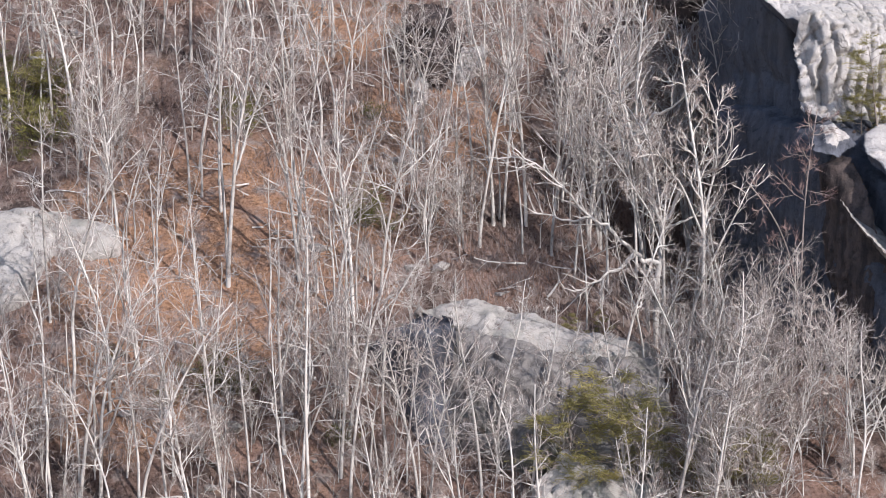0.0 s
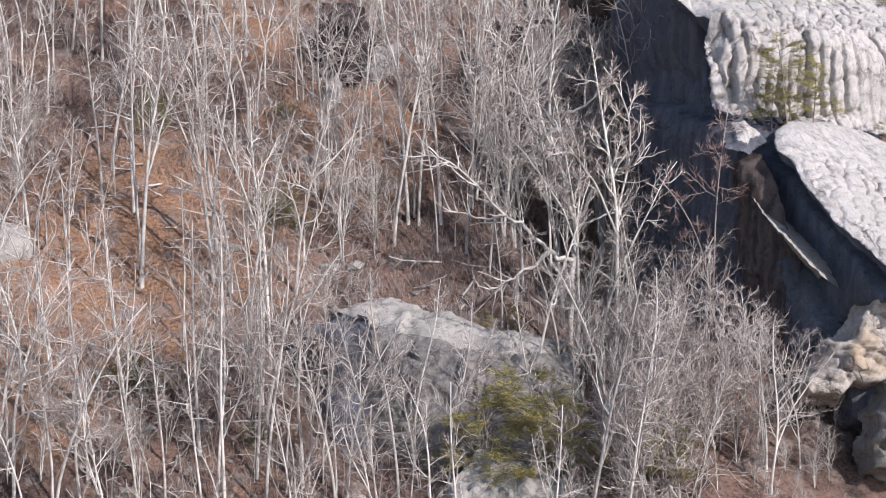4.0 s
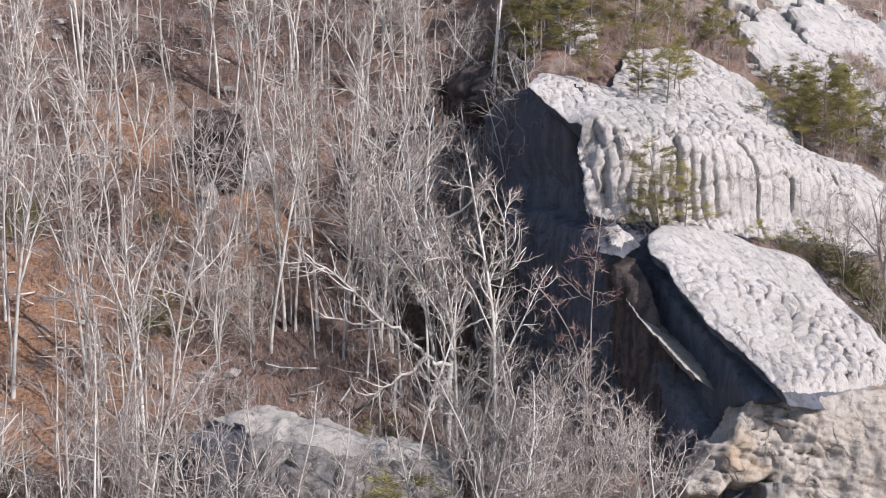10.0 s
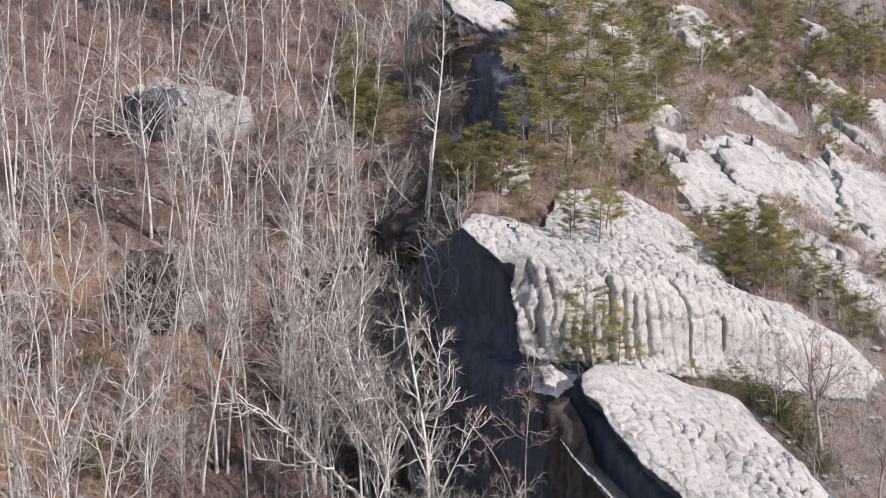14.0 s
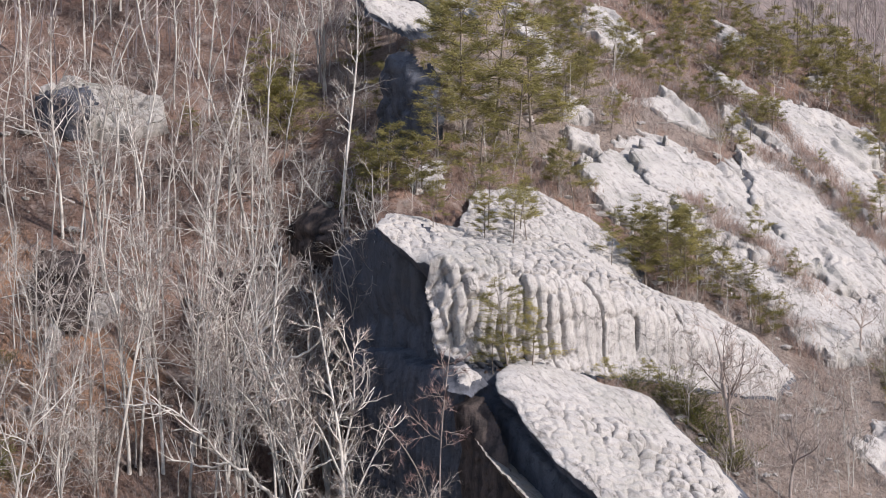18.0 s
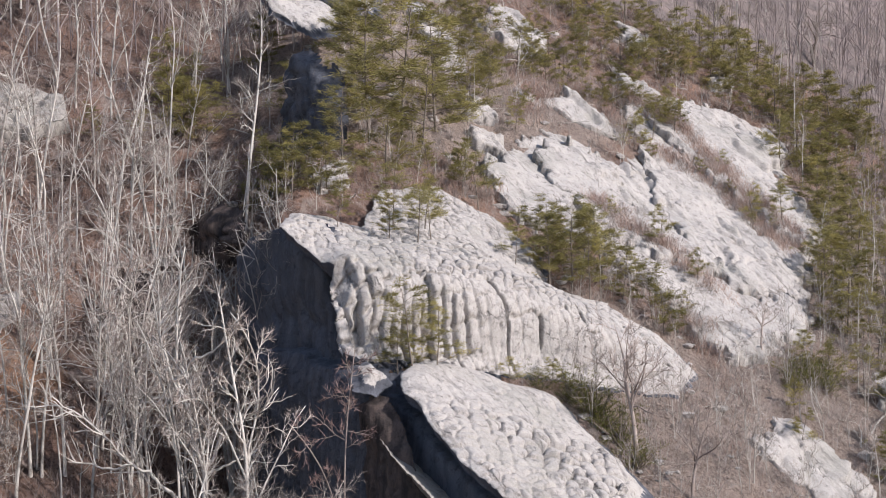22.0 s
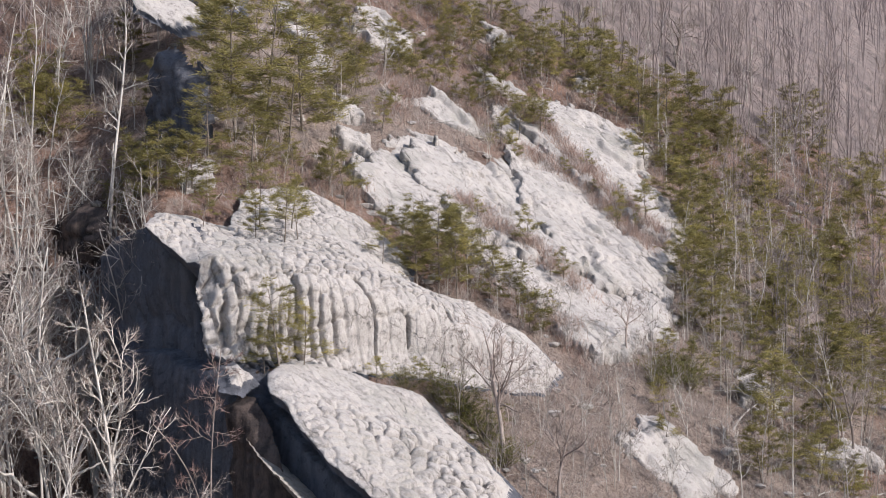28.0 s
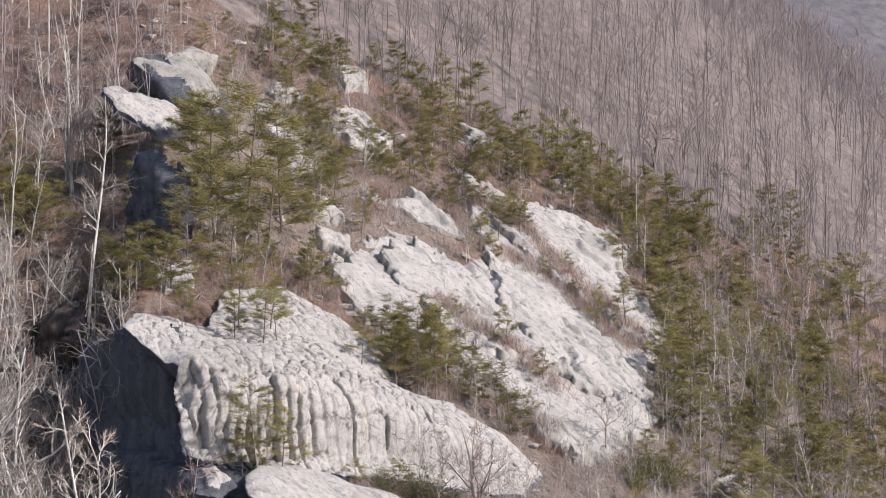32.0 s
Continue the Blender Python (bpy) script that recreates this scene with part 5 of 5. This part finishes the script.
# ---- the great crooked tree at the ravine ----
def crooked_tree(x, y):
    rng = np.random.default_rng(5)
    tree = thing("bare_tree", "large pale leafless tree with a long crooked limb", "tree", (x, y, 40.1))
    runs = (
        ("trunk", [(0, 0, -2.4), (0.05, 0, 1.6), (0.15, 0, 3.3), (0.25, 0.1, 5.5), (-0.2, 0.2, 6.6), (-0.7, 0.3, 9), (-1.4, 0.4, 10.4), (-1.3, 0.4, 14.2), (-0.9, 0.3, 18)], 0.21, 0.04),
        ("limb", [(0.15, 0, 3.3), (-0.8, -0.2, 3.4), (-1.2, -0.4, 3.9), (-2.1, -0.7, 4.7), (-2.9, -1, 5.5), (-3.8, -1.2, 6), (-5, -1.3, 7.4), (-6.6, -1.5, 9), (-8.8, -1.6, 9.6)], 0.15, 0.025),
        ("limb", [(-1.2, -0.4, 3.9), (-1.9, -0.8, 3.1), (-2.6, -1, 2.9), (-3.6, -1.3, 2.2), (-4.4, -1.4, 1.4)], 0.13, 0.03),
        ("limb", [(0.25, 0.1, 5.5), (0.7, -0.3, 6.1), (1.2, -0.6, 7.6), (2.0, -0.8, 8.3), (3.2, -1, 8.7), (4.4, -1.1, 10.2)], 0.12, 0.025),
        ("limb", [(-3.8, -1.2, 6), (-4.6, -0.9, 5.6), (-5.8, -0.6, 5.9), (-7.2, -0.5, 6.0)], 0.10, 0.025),
        ("limb", [(0.3, 0.1, 5.2), (1.1, 0.4, 5.6), (2.2, 0.7, 6.0), (3.2, 0.9, 6.2)], 0.10, 0.025),
        ("limb", [(-0.7, 0.3, 9), (-1.8, 0.6, 11), (-2.3, 0.9, 13), (-2.4, 1.0, 16)], 0.11, 0.025),
        ("limb", [(-1.4, 0.4, 10.4), (-0.4, 0.0, 11.6), (0.8, -0.3, 12.2), (2.4, -0.5, 13.8)], 0.12, 0.03),
    )
    crown, blades = [], []
    for name, pts, r0, r1 in runs:
        p = np.array(pts, float)
        s = np.linspace(0, len(p) - 1, 3 * len(p))
        q = np.stack([np.interp(s, np.arange(len(p)), p[:, k]) for k in range(3)], -1) + rng.normal(size=(len(s), 3)) * 0.05
        rad = np.linspace(r0, r1, len(s))
        part(name, mesh(name, *pipe(q, rad, 8), BARK), tree)
        for k in range(len(s) // 3 + 3, len(s) - 1):
            for _ in range(2):
                d = turned((q[k + 1] - q[k]) / np.linalg.norm(q[k + 1] - q[k]), 0.8, rng)
                length = 1.0 + 1.8 * rng.random()
                bp, br = shoot(rng, q[k], d, length, 0.045, 0.015, 4, 0.2, 0.12)
                crown += rows_of(bp, br)
                for m in range(5):
                    j = 1 + m % 3
                    tp, tr = shoot(rng, bp[j], turned((bp[j + 1] - bp[j]) / np.linalg.norm(bp[j + 1] - bp[j]), 0.7, rng), length * 0.45, 0.02, 0.009, 3, 0.16, 0.08)
                    blades += blade_rows(rng, tp, 0.012)
    wv, wf = tubes(crown, 3)
    me = mesh("crown", *with_blades((wv, wf), blades), BARK, False)
    me.materials.append(TWIG)
    me.polygons.foreach_set("material_index", [0] * len(wf) + [1] * (len(blades) // 3))
    part("crown", me, tree)


crooked_tree(-5.1, 101.8)
for x, y, h in FORKED_PLACES:
    put(FORKED, 8, x, y, h, 360 * rng.random(), rooted=standing)
for x, y, h in FAN_PLACES:
    put(FAN_TREE, 19, x, y, h, 360 * rng.random())
for x, y, h in RED_PLACES:
    put(RED_TREE, 16, x, y, h, 360 * rng.random())
for x, y, h in DARK_PLACE:
    put(DARK_TREE, 9, x, y, h, 200)


# ---- the woods between ----
def scattered(rng, count, x0, x1, y0, y1, gap, keep):
    """Random places at least gap apart for which keep(x, y) holds."""
    got = []
    for _ in range(count * 25):
        if len(got) >= count:
            break
        x, y = x0 + (x1 - x0) * rng.random(), y0 + (y1 - y0) * rng.random()
        if keep(x, y) and not on_rock(x, y) and all((x - a) ** 2 + (y - b) ** 2 > gap * gap for a, b in got):
            got.append((x, y))
    return got


def open_ground(x, y):
    return -37 < x < -25 and 94 < y < 108


for x, y in scattered(rng, 130, -52, 0, 80, 128, 1.5, lambda x, y: x < float(edge(y)) - 2.5 - 2 * (y < 112) and abs(x) < 0.44 * y and not open_ground(x, y) and not (x > -17 and 97 < y < 124) and not (-25 < x < -17 and 104 < y < 119)):
    k = (0, 2, 2, 4, 5, 1, 3, 2, 4)[rng.integers(0, 9)]
    put(*TREES[k], x, y, 8 + 8 * rng.random() + 3 * (y > 125), 360 * rng.random(), 4 * rng.random(), 360 * rng.random())
for x, y in scattered(rng, 64, -5, 10, 84.5, 98, 0.9, lambda x, y: x < float(edge(y)) - 2.5):
    put(*SMALL[rng.integers(0, len(SMALL))], x, y, (3 + 5 * rng.random()) * float(smooth(7, 1, x) * 0.6 + 0.4), 360 * rng.random(), 5 * rng.random(), 360 * rng.random())
for x, y in scattered(rng, 26, -17, -2, 104, 126, 1.7, lambda x, y: x < float(edge(y)) - 4):
    put(*TREES[(6, 5, 1, 0, 2)[rng.integers(0, 5)]], x, y, 9 + 5 * rng.random(), 360 * rng.random(), 3 * rng.random(), 360 * rng.random())
for x, y in scattered(rng, 60, -45, 1, 84, 112, 1.6, lambda x, y: x < float(edge(y)) - 2 and not (x > -15 and y > 99) and abs(x) < 0.44 * y and not open_ground(x, y)):
    put(*SMALL[rng.integers(0, len(SMALL))], x, y, 2.5 + 4 * rng.random(), 360 * rng.random(), 6 * rng.random(), 360 * rng.random())
for x, y in scattered(rng, 34, 1, 32, 116, 168, 2.4, lambda x, y: x > float(edge(y)) + 1):
    put(*YOUNG_PINES[rng.integers(0, 2)], x, y, 1.6 + 2.6 * rng.random(), 360 * rng.random(), 8 * rng.random(), 360 * rng.random())
for x, y in scattered(rng, 44, 12, 46, 143, 174, 2.0, lambda x, y: x > 8 + 0.02 * y):
    put(*PINES[rng.integers(0, len(PINES))], x, y, 2.6 + 2.4 * rng.random(), 360 * rng.random(), 7 * rng.random(), 360 * rng.random())
for x, y in scattered(rng, 62, 36, 80, 112, 172, 2.2, lambda x, y: x > 30 + 0.08 * y and x < 0.46 * y):
    put(*PINES[rng.integers(0, len(PINES))], x, y, 3 + 3 * rng.random(), 360 * rng.random(), 6 * rng.random(), 360 * rng.random())



# ---- brush and far woods ----
def slivers(rows):
    b = np.array(rows).reshape(-1, 3)
    return b, np.arange(len(b)).reshape(-1, 3)


def brush_shape(rng, stems, tall, spread):
    rows = []
    for _ in range(stems):
        d = turned(np.array([0, 0, 1.0]), spread * rng.random(), rng)
        pts, rad = shoot(rng, rng.normal(size=3) * np.array([0.3, 0.3, 0]), d, tall * (0.5 + 0.8 * rng.random()), 0.017, 0.008, 2, 0.2, 0.05)
        rows += blade_rows(rng, pts, 0.016)
        for _ in range(2):
            tp, tr = shoot(rng, pts[1], turned(d, 0.4 + 0.5 * rng.random(), rng), tall * (0.3 + 0.3 * rng.random()), 0.01, 0.01, 2, 0.2, 0.05)
            rows += blade_rows(rng, tp, 0.011)[3:]
    return slivers(rows)


def strewn(name, shapes, places, sizes, rng, mat, label, category, rooted=None):
    """Many plants as one body, each turned and sized on its own, set on the ground."""
    vs, fs, ks, n = [], [], [], 0
    z = land(np.array([p[0] for p in places]), np.array([p[1] for p in places]))
    if rooted:
        z = [rooted(x, y) for x, y in places]
    for (x, y), zz, size in zip(places, z, sizes):
        v, f, *kinds = shapes[rng.integers(0, len(shapes))]
        ks += kinds
        a = rng.random() * 2 * math.pi
        c, s = math.cos(a) * size, math.sin(a) * size
        vs.append(np.stack([v[:, 0] * c - v[:, 1] * s + x, v[:, 0] * s + v[:, 1] * c + y, v[:, 2] * size * (0.85 + 0.3 * rng.random()) + zz], -1))
        fs.append(f + n)
        n += len(v)
    me = mesh(name, np.concatenate(vs), np.concatenate(fs), mat, False)
    if ks:
        me.materials.append(TWIG)
        me.polygons.foreach_set("material_index", np.concatenate(ks).tolist())
    return tagged(new(name, me), label, category, kind="stuff")


def shape_of(tree, own):
    """The stems, limbs and crown of a tree as one body one metre tall: corners, triangles and which of them are twigs."""
    vs, fs, ks, n = [], [], [], 0
    for child in tree.children:
        me = child.data
        me.calc_loop_triangles()
        v, f, k = np.empty(len(me.vertices) * 3), np.empty(len(me.loop_triangles) * 3, np.int32), np.empty(len(me.loop_triangles), np.int32)
        me.vertices.foreach_get("co", v)
        me.loop_triangles.foreach_get("vertices", f)
        me.loop_triangles.foreach_get("material_index", k)
        vs.append(v.reshape(-1, 3) / own)
        fs.append(f.reshape(-1, 3) + n)
        ks.append(k)
        n += len(me.vertices)
    return np.concatenate(vs), np.concatenate(fs), np.concatenate(ks)


def many(rng, count, x0, x1, y0, y1, keep):
    got = []
    while len(got) < count:
        x, y = x0 + (x1 - x0) * rng.random(), y0 + (y1 - y0) * rng.random()
        if keep(x, y) and not on_rock(x, y):
            got.append((x, y))
    return got


shapes = [brush_shape(rng, 7, 1.0, 0.85) for _ in range(8)]
places = many(rng, 3600, -58, 2, 82, 160, lambda x, y: abs(x) < 0.45 * y and x < float(edge(y)) - 1 and not (open_ground(x, y) and rng.random() < 0.8))
strewn("brush", shapes, places, 0.7 + 1.1 * rng.random(len(places)), rng, BRUSH, "grey leafless brush over the leafy slope", "brush")
places = many(rng, 3800, 0, 70, 96, 176, lambda x, y: float(edge(y)) + 0.8 < x < 0.46 * y)
places += many(rng, 600, 10, 48, 96, 122, lambda x, y: float(edge(y)) + 0.8 < x < 0.46 * y)
strewn("brush", shapes, places, 0.35 + 0.8 * rng.random(len(places)), rng, GREY_BRUSH, "grey-brown leafless brush between bare rocks", "brush")
places = many(rng, 700, -6, 50, 98, 165, lambda x, y: float(edge(y)) + 0.8 < x < 0.46 * y and fbm(x / 6, y / 6, seed=61) > 0.08)
strewn("brush", shapes, places, 0.35 + 0.6 * rng.random(len(places)), rng, RUSSET, "russet dry brush between bare rocks", "brush")
places = many(rng, 1100, 8, 60, 140, 178, lambda x, y: x < 0.42 * y)
strewn("brush", shapes, places, 0.6 + 1.1 * rng.random(len(places)), rng, GREY_BRUSH, "grey leafless brush along the ridge of the dome", "brush")
places = many(rng, 190, -18, -1, 97, 108, lambda x, y: x < float(edge(y)) - 6)
strewn("brush", shapes, places, 0.8 + 1.0 * rng.random(len(places)), rng, BRUSH, "tall grey leafless brush in the shaded hollow", "brush")


def banded(rng, lines, per_metre, wide):
    """Places strewn along bent lines on the ground."""
    got = []
    for line in lines:
        for a, b in zip(line, line[1:]):
            a, b = np.array(a, float), np.array(b, float)
            for _ in range(int(np.linalg.norm(b - a) * per_metre)):
                got.append(tuple(a + (b - a) * rng.random() + rng.normal(size=2) * wide))
    return got


CRACKS = (
    [(21.6, 131.0), (24.0, 129.0), (27.0, 128.2), (30.2, 125.6)], [(31.0, 152.0), (33.5, 146.5), (37.0, 142.0), (39.8, 138.6)],
    [(28.9, 143.9), (31.7, 144.1), (34.3, 143.1), (36.4, 140.1), (37.8, 136.8)], [(17.3, 139.9), (21.3, 148.9), (24.3, 149.7), (26.5, 146.3)],
    [(9.4, 127.6), (11.8, 127.4), (14.0, 126.0)], [(25.2, 121.6), (26.7, 119.6), (28.3, 118.2)], [(26.9, 154.1), (29.4, 151.4), (31.8, 148.9)],
    [(15.3, 154.8), (17.6, 150.1), (19.0, 146.0)], [(5.6, 121.9), (8.0, 124.9), (11.2, 125.5)],
)
places = banded(rng, CRACKS, 26, 0.6)
strewn("brush", shapes, places, 0.4 + 0.7 * rng.random(len(places)), rng, RUSSET, "russet dry brush growing along cracks of the bare slabs", "brush", standing)
places = banded(rng, CRACKS, 14, 0.7)
strewn("brush", shapes, places, 0.4 + 0.8 * rng.random(len(places)), rng, GREY_BRUSH, "grey leafless brush growing along cracks of the bare slabs", "brush", standing)
for x, y in banded(rng, CRACKS, 0.42, 0.6):
    put(*YOUNG_PINES[rng.integers(0, 2)], x, y, 1.2 + 1.8 * rng.random(), 360 * rng.random(), 8 * rng.random(), 360 * rng.random(), rooted=standing)


def far_tree(rng):
    top = 16.0
    pts, rad = shoot(rng, (0, 0, -0.5), (0, 0, 1.0), top, 0.07, 0.02, 4, 0.07, 0.02)
    tris = []
    for k in range(16):
        f = 0.2 + 0.77 * rng.random()
        i = min(int(f * 4), 3)
        at = pts[i] + (pts[i + 1] - pts[i]) * (f * 4 - i)
        d = turned(np.array([0, 0, 1.0]), 0.35 + 0.6 * rng.random(), rng)
        length = top * 0.27 * (1.4 - f) * (0.7 + 0.6 * rng.random())
        bp, br = shoot(rng, at, d, length, 0.05, 0.02, 2, 0.12, 0.1)
        tris += blade_rows(rng, bp, 0.032)
        for _ in range(4):
            g = rng.integers(0, 2)
            b = bp[g] + (bp[g + 1] - bp[g]) * rng.random()
            tp, tr = shoot(rng, b, turned(d, 0.6, rng), length * 0.5, 0.02, 0.01, 2, 0.15, 0.1)
            tris += blade_rows(rng, tp, 0.03)[3:]
    v, f = tubes(rows_of(pts, rad), 3)
    f = np.concatenate([f[:, [0, 1, 2]], f[:, [0, 2, 3]]])
    t, tf = slivers(tris)
    return np.concatenate([v, t]), np.concatenate([f, tf + len(v)])


shapes = [far_tree(rng) for _ in range(9)]
places = many(rng, 800, -75, 4, 138, 250, lambda x, y: abs(x) < 0.47 * y)
strewn("far_woods", shapes, places, 0.7 + 0.4 * rng.random(len(places)), rng, FAR_TWIG, "dense grey leafless woods up the hillside", "woods")
places = many(rng, 1900, 5, 215, 166, 440, lambda x, y: x < 0.48 * y and (x > 12 or y > 175) and rng.random() < 220 / y)
strewn("far_woods", shapes, places, 0.65 + 0.4 * rng.random(len(places)), rng, FAR_TWIG, "dense grey leafless woods behind the rock dome", "woods")
places = many(rng, 130, 14, 80, 166, 196, lambda x, y: x < 0.42 * y)
strewn("edge_woods", shapes, places, 0.5 + 0.35 * rng.random(len(places)), rng, TWIG, "pale leafless trees at the edge of the woods", "woods")
places = many(rng, 170, 38, 90, 120, 185, lambda x, y: 34 + 0.08 * y < x < 0.47 * y)
strewn("young_woods", shapes, places, 0.3 + 0.3 * rng.random(len(places)), rng, FAR_TWIG, "grey leafless young woods among the pines", "woods")


# ---- young growth and poles, too many to count ----
def joined(protos):
    """Bodies of trees that stand nowhere themselves."""
    got = [shape_of(*p) for p in protos]
    for tree, _ in protos:
        for child in list(tree.children):
            bpy.data.objects.remove(child)
        bpy.data.objects.remove(tree)
    return got


sapling_shapes = joined([(bare_tree(40 + k, 7, 8, 0.2, 0.38, 0.75, 0.22, stems=1 + k % 3, boughs=3, twigs=4, thick=0.006, light=True), 7) for k in range(6)])
pole_shapes = joined([(bare_tree(50 + k, 18, 12, 0.45, 0.16 + 0.03 * (k % 3), 0.85, 0.18, boughs=4, twigs=5, thick=0.0066, light=True, lean=0.03 + 0.02 * (k % 2), forks=k % 2), 18) for k in range(6)])
places = scattered(rng, 230, 16, 60, 97, 132, 0.9, lambda x, y: y > 92 + 0.12 * x and 0.15 * y < x < 0.46 * y)
strewn("saplings", sapling_shapes, places, 2.2 + 3.2 * rng.random(len(places)), rng, BARK, "grey leafless saplings at the foot of the rock dome", "saplings")
places = scattered(rng, 60, -9, 14, 113, 154, 1.6, lambda x, y: x > float(edge(y)) - 3)
strewn("saplings", sapling_shapes, places, 2.2 + 2.8 * rng.random(len(places)), rng, BARK, "grey leafless saplings on the top of the spur", "saplings")
places = scattered(rng, 100, 0, 50, 112, 168, 1.8, lambda x, y: x > float(edge(y)) + 1)
strewn("saplings", sapling_shapes, places, 1.4 + 2.4 * rng.random(len(places)), rng, BARK, "small leafless saplings between bare slabs", "saplings")
places = scattered(rng, 90, 34, 90, 102, 185, 1.8, lambda x, y: x > 0.2 * y + 6 and x < 0.47 * y)
strewn("pole_woods", pole_shapes, places, 4 + 5 * rng.random(len(places)), rng, BARK, "slender leafless trees among pines below the dome", "woods")
places = scattered(rng, 150, -66, -2, 124, 180, 1.5, lambda x, y: abs(x) < 0.44 * y and x < float(edge(y)) - 4)
strewn("pole_woods", pole_shapes, places, 9 + 6 * rng.random(len(places)), rng, BARK, "tall slender leafless trees up the hillside", "woods")
places = scattered(rng, 130, -52, -4, 82, 130, 1.4, lambda x, y: abs(x) < 0.44 * y and x < float(edge(y)) - 3 and not open_ground(x, y) and not (x > -16 and y > 98))
strewn("saplings", sapling_shapes, places, 2.0 + 3.5 * rng.random(len(places)), rng, BARK, "grey leafless saplings on the leaf-covered slope", "saplings")


# ---- loose stones between the slabs ----
def stone(rng):
    bm = bmesh.new()
    bmesh.ops.create_icosphere(bm, subdivisions=1, radius=0.5)
    for v in bm.verts:
        v.co = Vector((v.co.x * 1.3, v.co.y, v.co.z * 0.55)) * (0.75 + 0.5 * rng.random())
    bm.verts.ensure_lookup_table()
    v = np.array([w.co[:] for w in bm.verts])
    f = np.array([[w.index for w in face.verts] for face in bm.faces])
    bm.free()
    return v, f


shapes = [stone(rng) for _ in range(8)]
places = many(rng, 420, 0, 62, 97, 168, lambda x, y: float(edge(y)) + 1 < x < 0.45 * y and fbm(x / 5, y / 5, seed=71) > 0.06)
strewn("rubble", shapes, places, 0.25 + 0.9 * rng.random(len(places)) ** 2, rng, ROCK, "pale loose stones lying between brush and slabs", "stones")
places = many(rng, 160, -48, -4, 86, 135, lambda x, y: abs(x) < 0.44 * y and fbm(x / 6, y / 6, seed=73) > 0.08)
strewn("rubble", shapes, places, 0.25 + 0.8 * rng.random(len(places)) ** 2, rng, GREY_ROCK, "grey stones half buried in fallen leaves", "stones")


# ---- fallen branches on the slope ----
def fallen(rng):
    d = np.array([rng.normal(), rng.normal(), 0.1 * rng.normal() + 0.25])
    d /= np.linalg.norm(d)
    pts, rad = shoot(rng, (0, 0, 0.12), d, 1.5 + 2.5 * rng.random(), 0.07, 0.02, 4, 0.12, 0)
    rows = rows_of(pts, rad)
    for k in (1, 2, 3):
        tp, tr = shoot(rng, pts[k], turned(d, 0.7, rng), 0.9, 0.03, 0.012, 2, 0.2, 0.05)
        rows += rows_of(tp, tr)
    v, f = tubes(rows, 3)
    return v, np.concatenate([f[:, [0, 1, 2]], f[:, [0, 2, 3]]])


shapes = [fallen(rng) for _ in range(10)]
places = many(rng, 330, -48, 2, 86, 140, lambda x, y: abs(x) < 0.44 * y and x < float(edge(y)) - 1)
strewn("fallen_branches", shapes, places, 0.6 + 0.6 * rng.random(len(places)), rng, DEAD, "pale fallen branches on the leaf-covered slope", "branches")
places = many(rng, 130, 2, 60, 98, 165, lambda x, y: float(edge(y)) + 1 < x < 0.45 * y)
strewn("fallen_branches", shapes, places, 0.4 + 0.5 * rng.random(len(places)), rng, DEAD, "bleached fallen branches among brush on the dome", "branches")
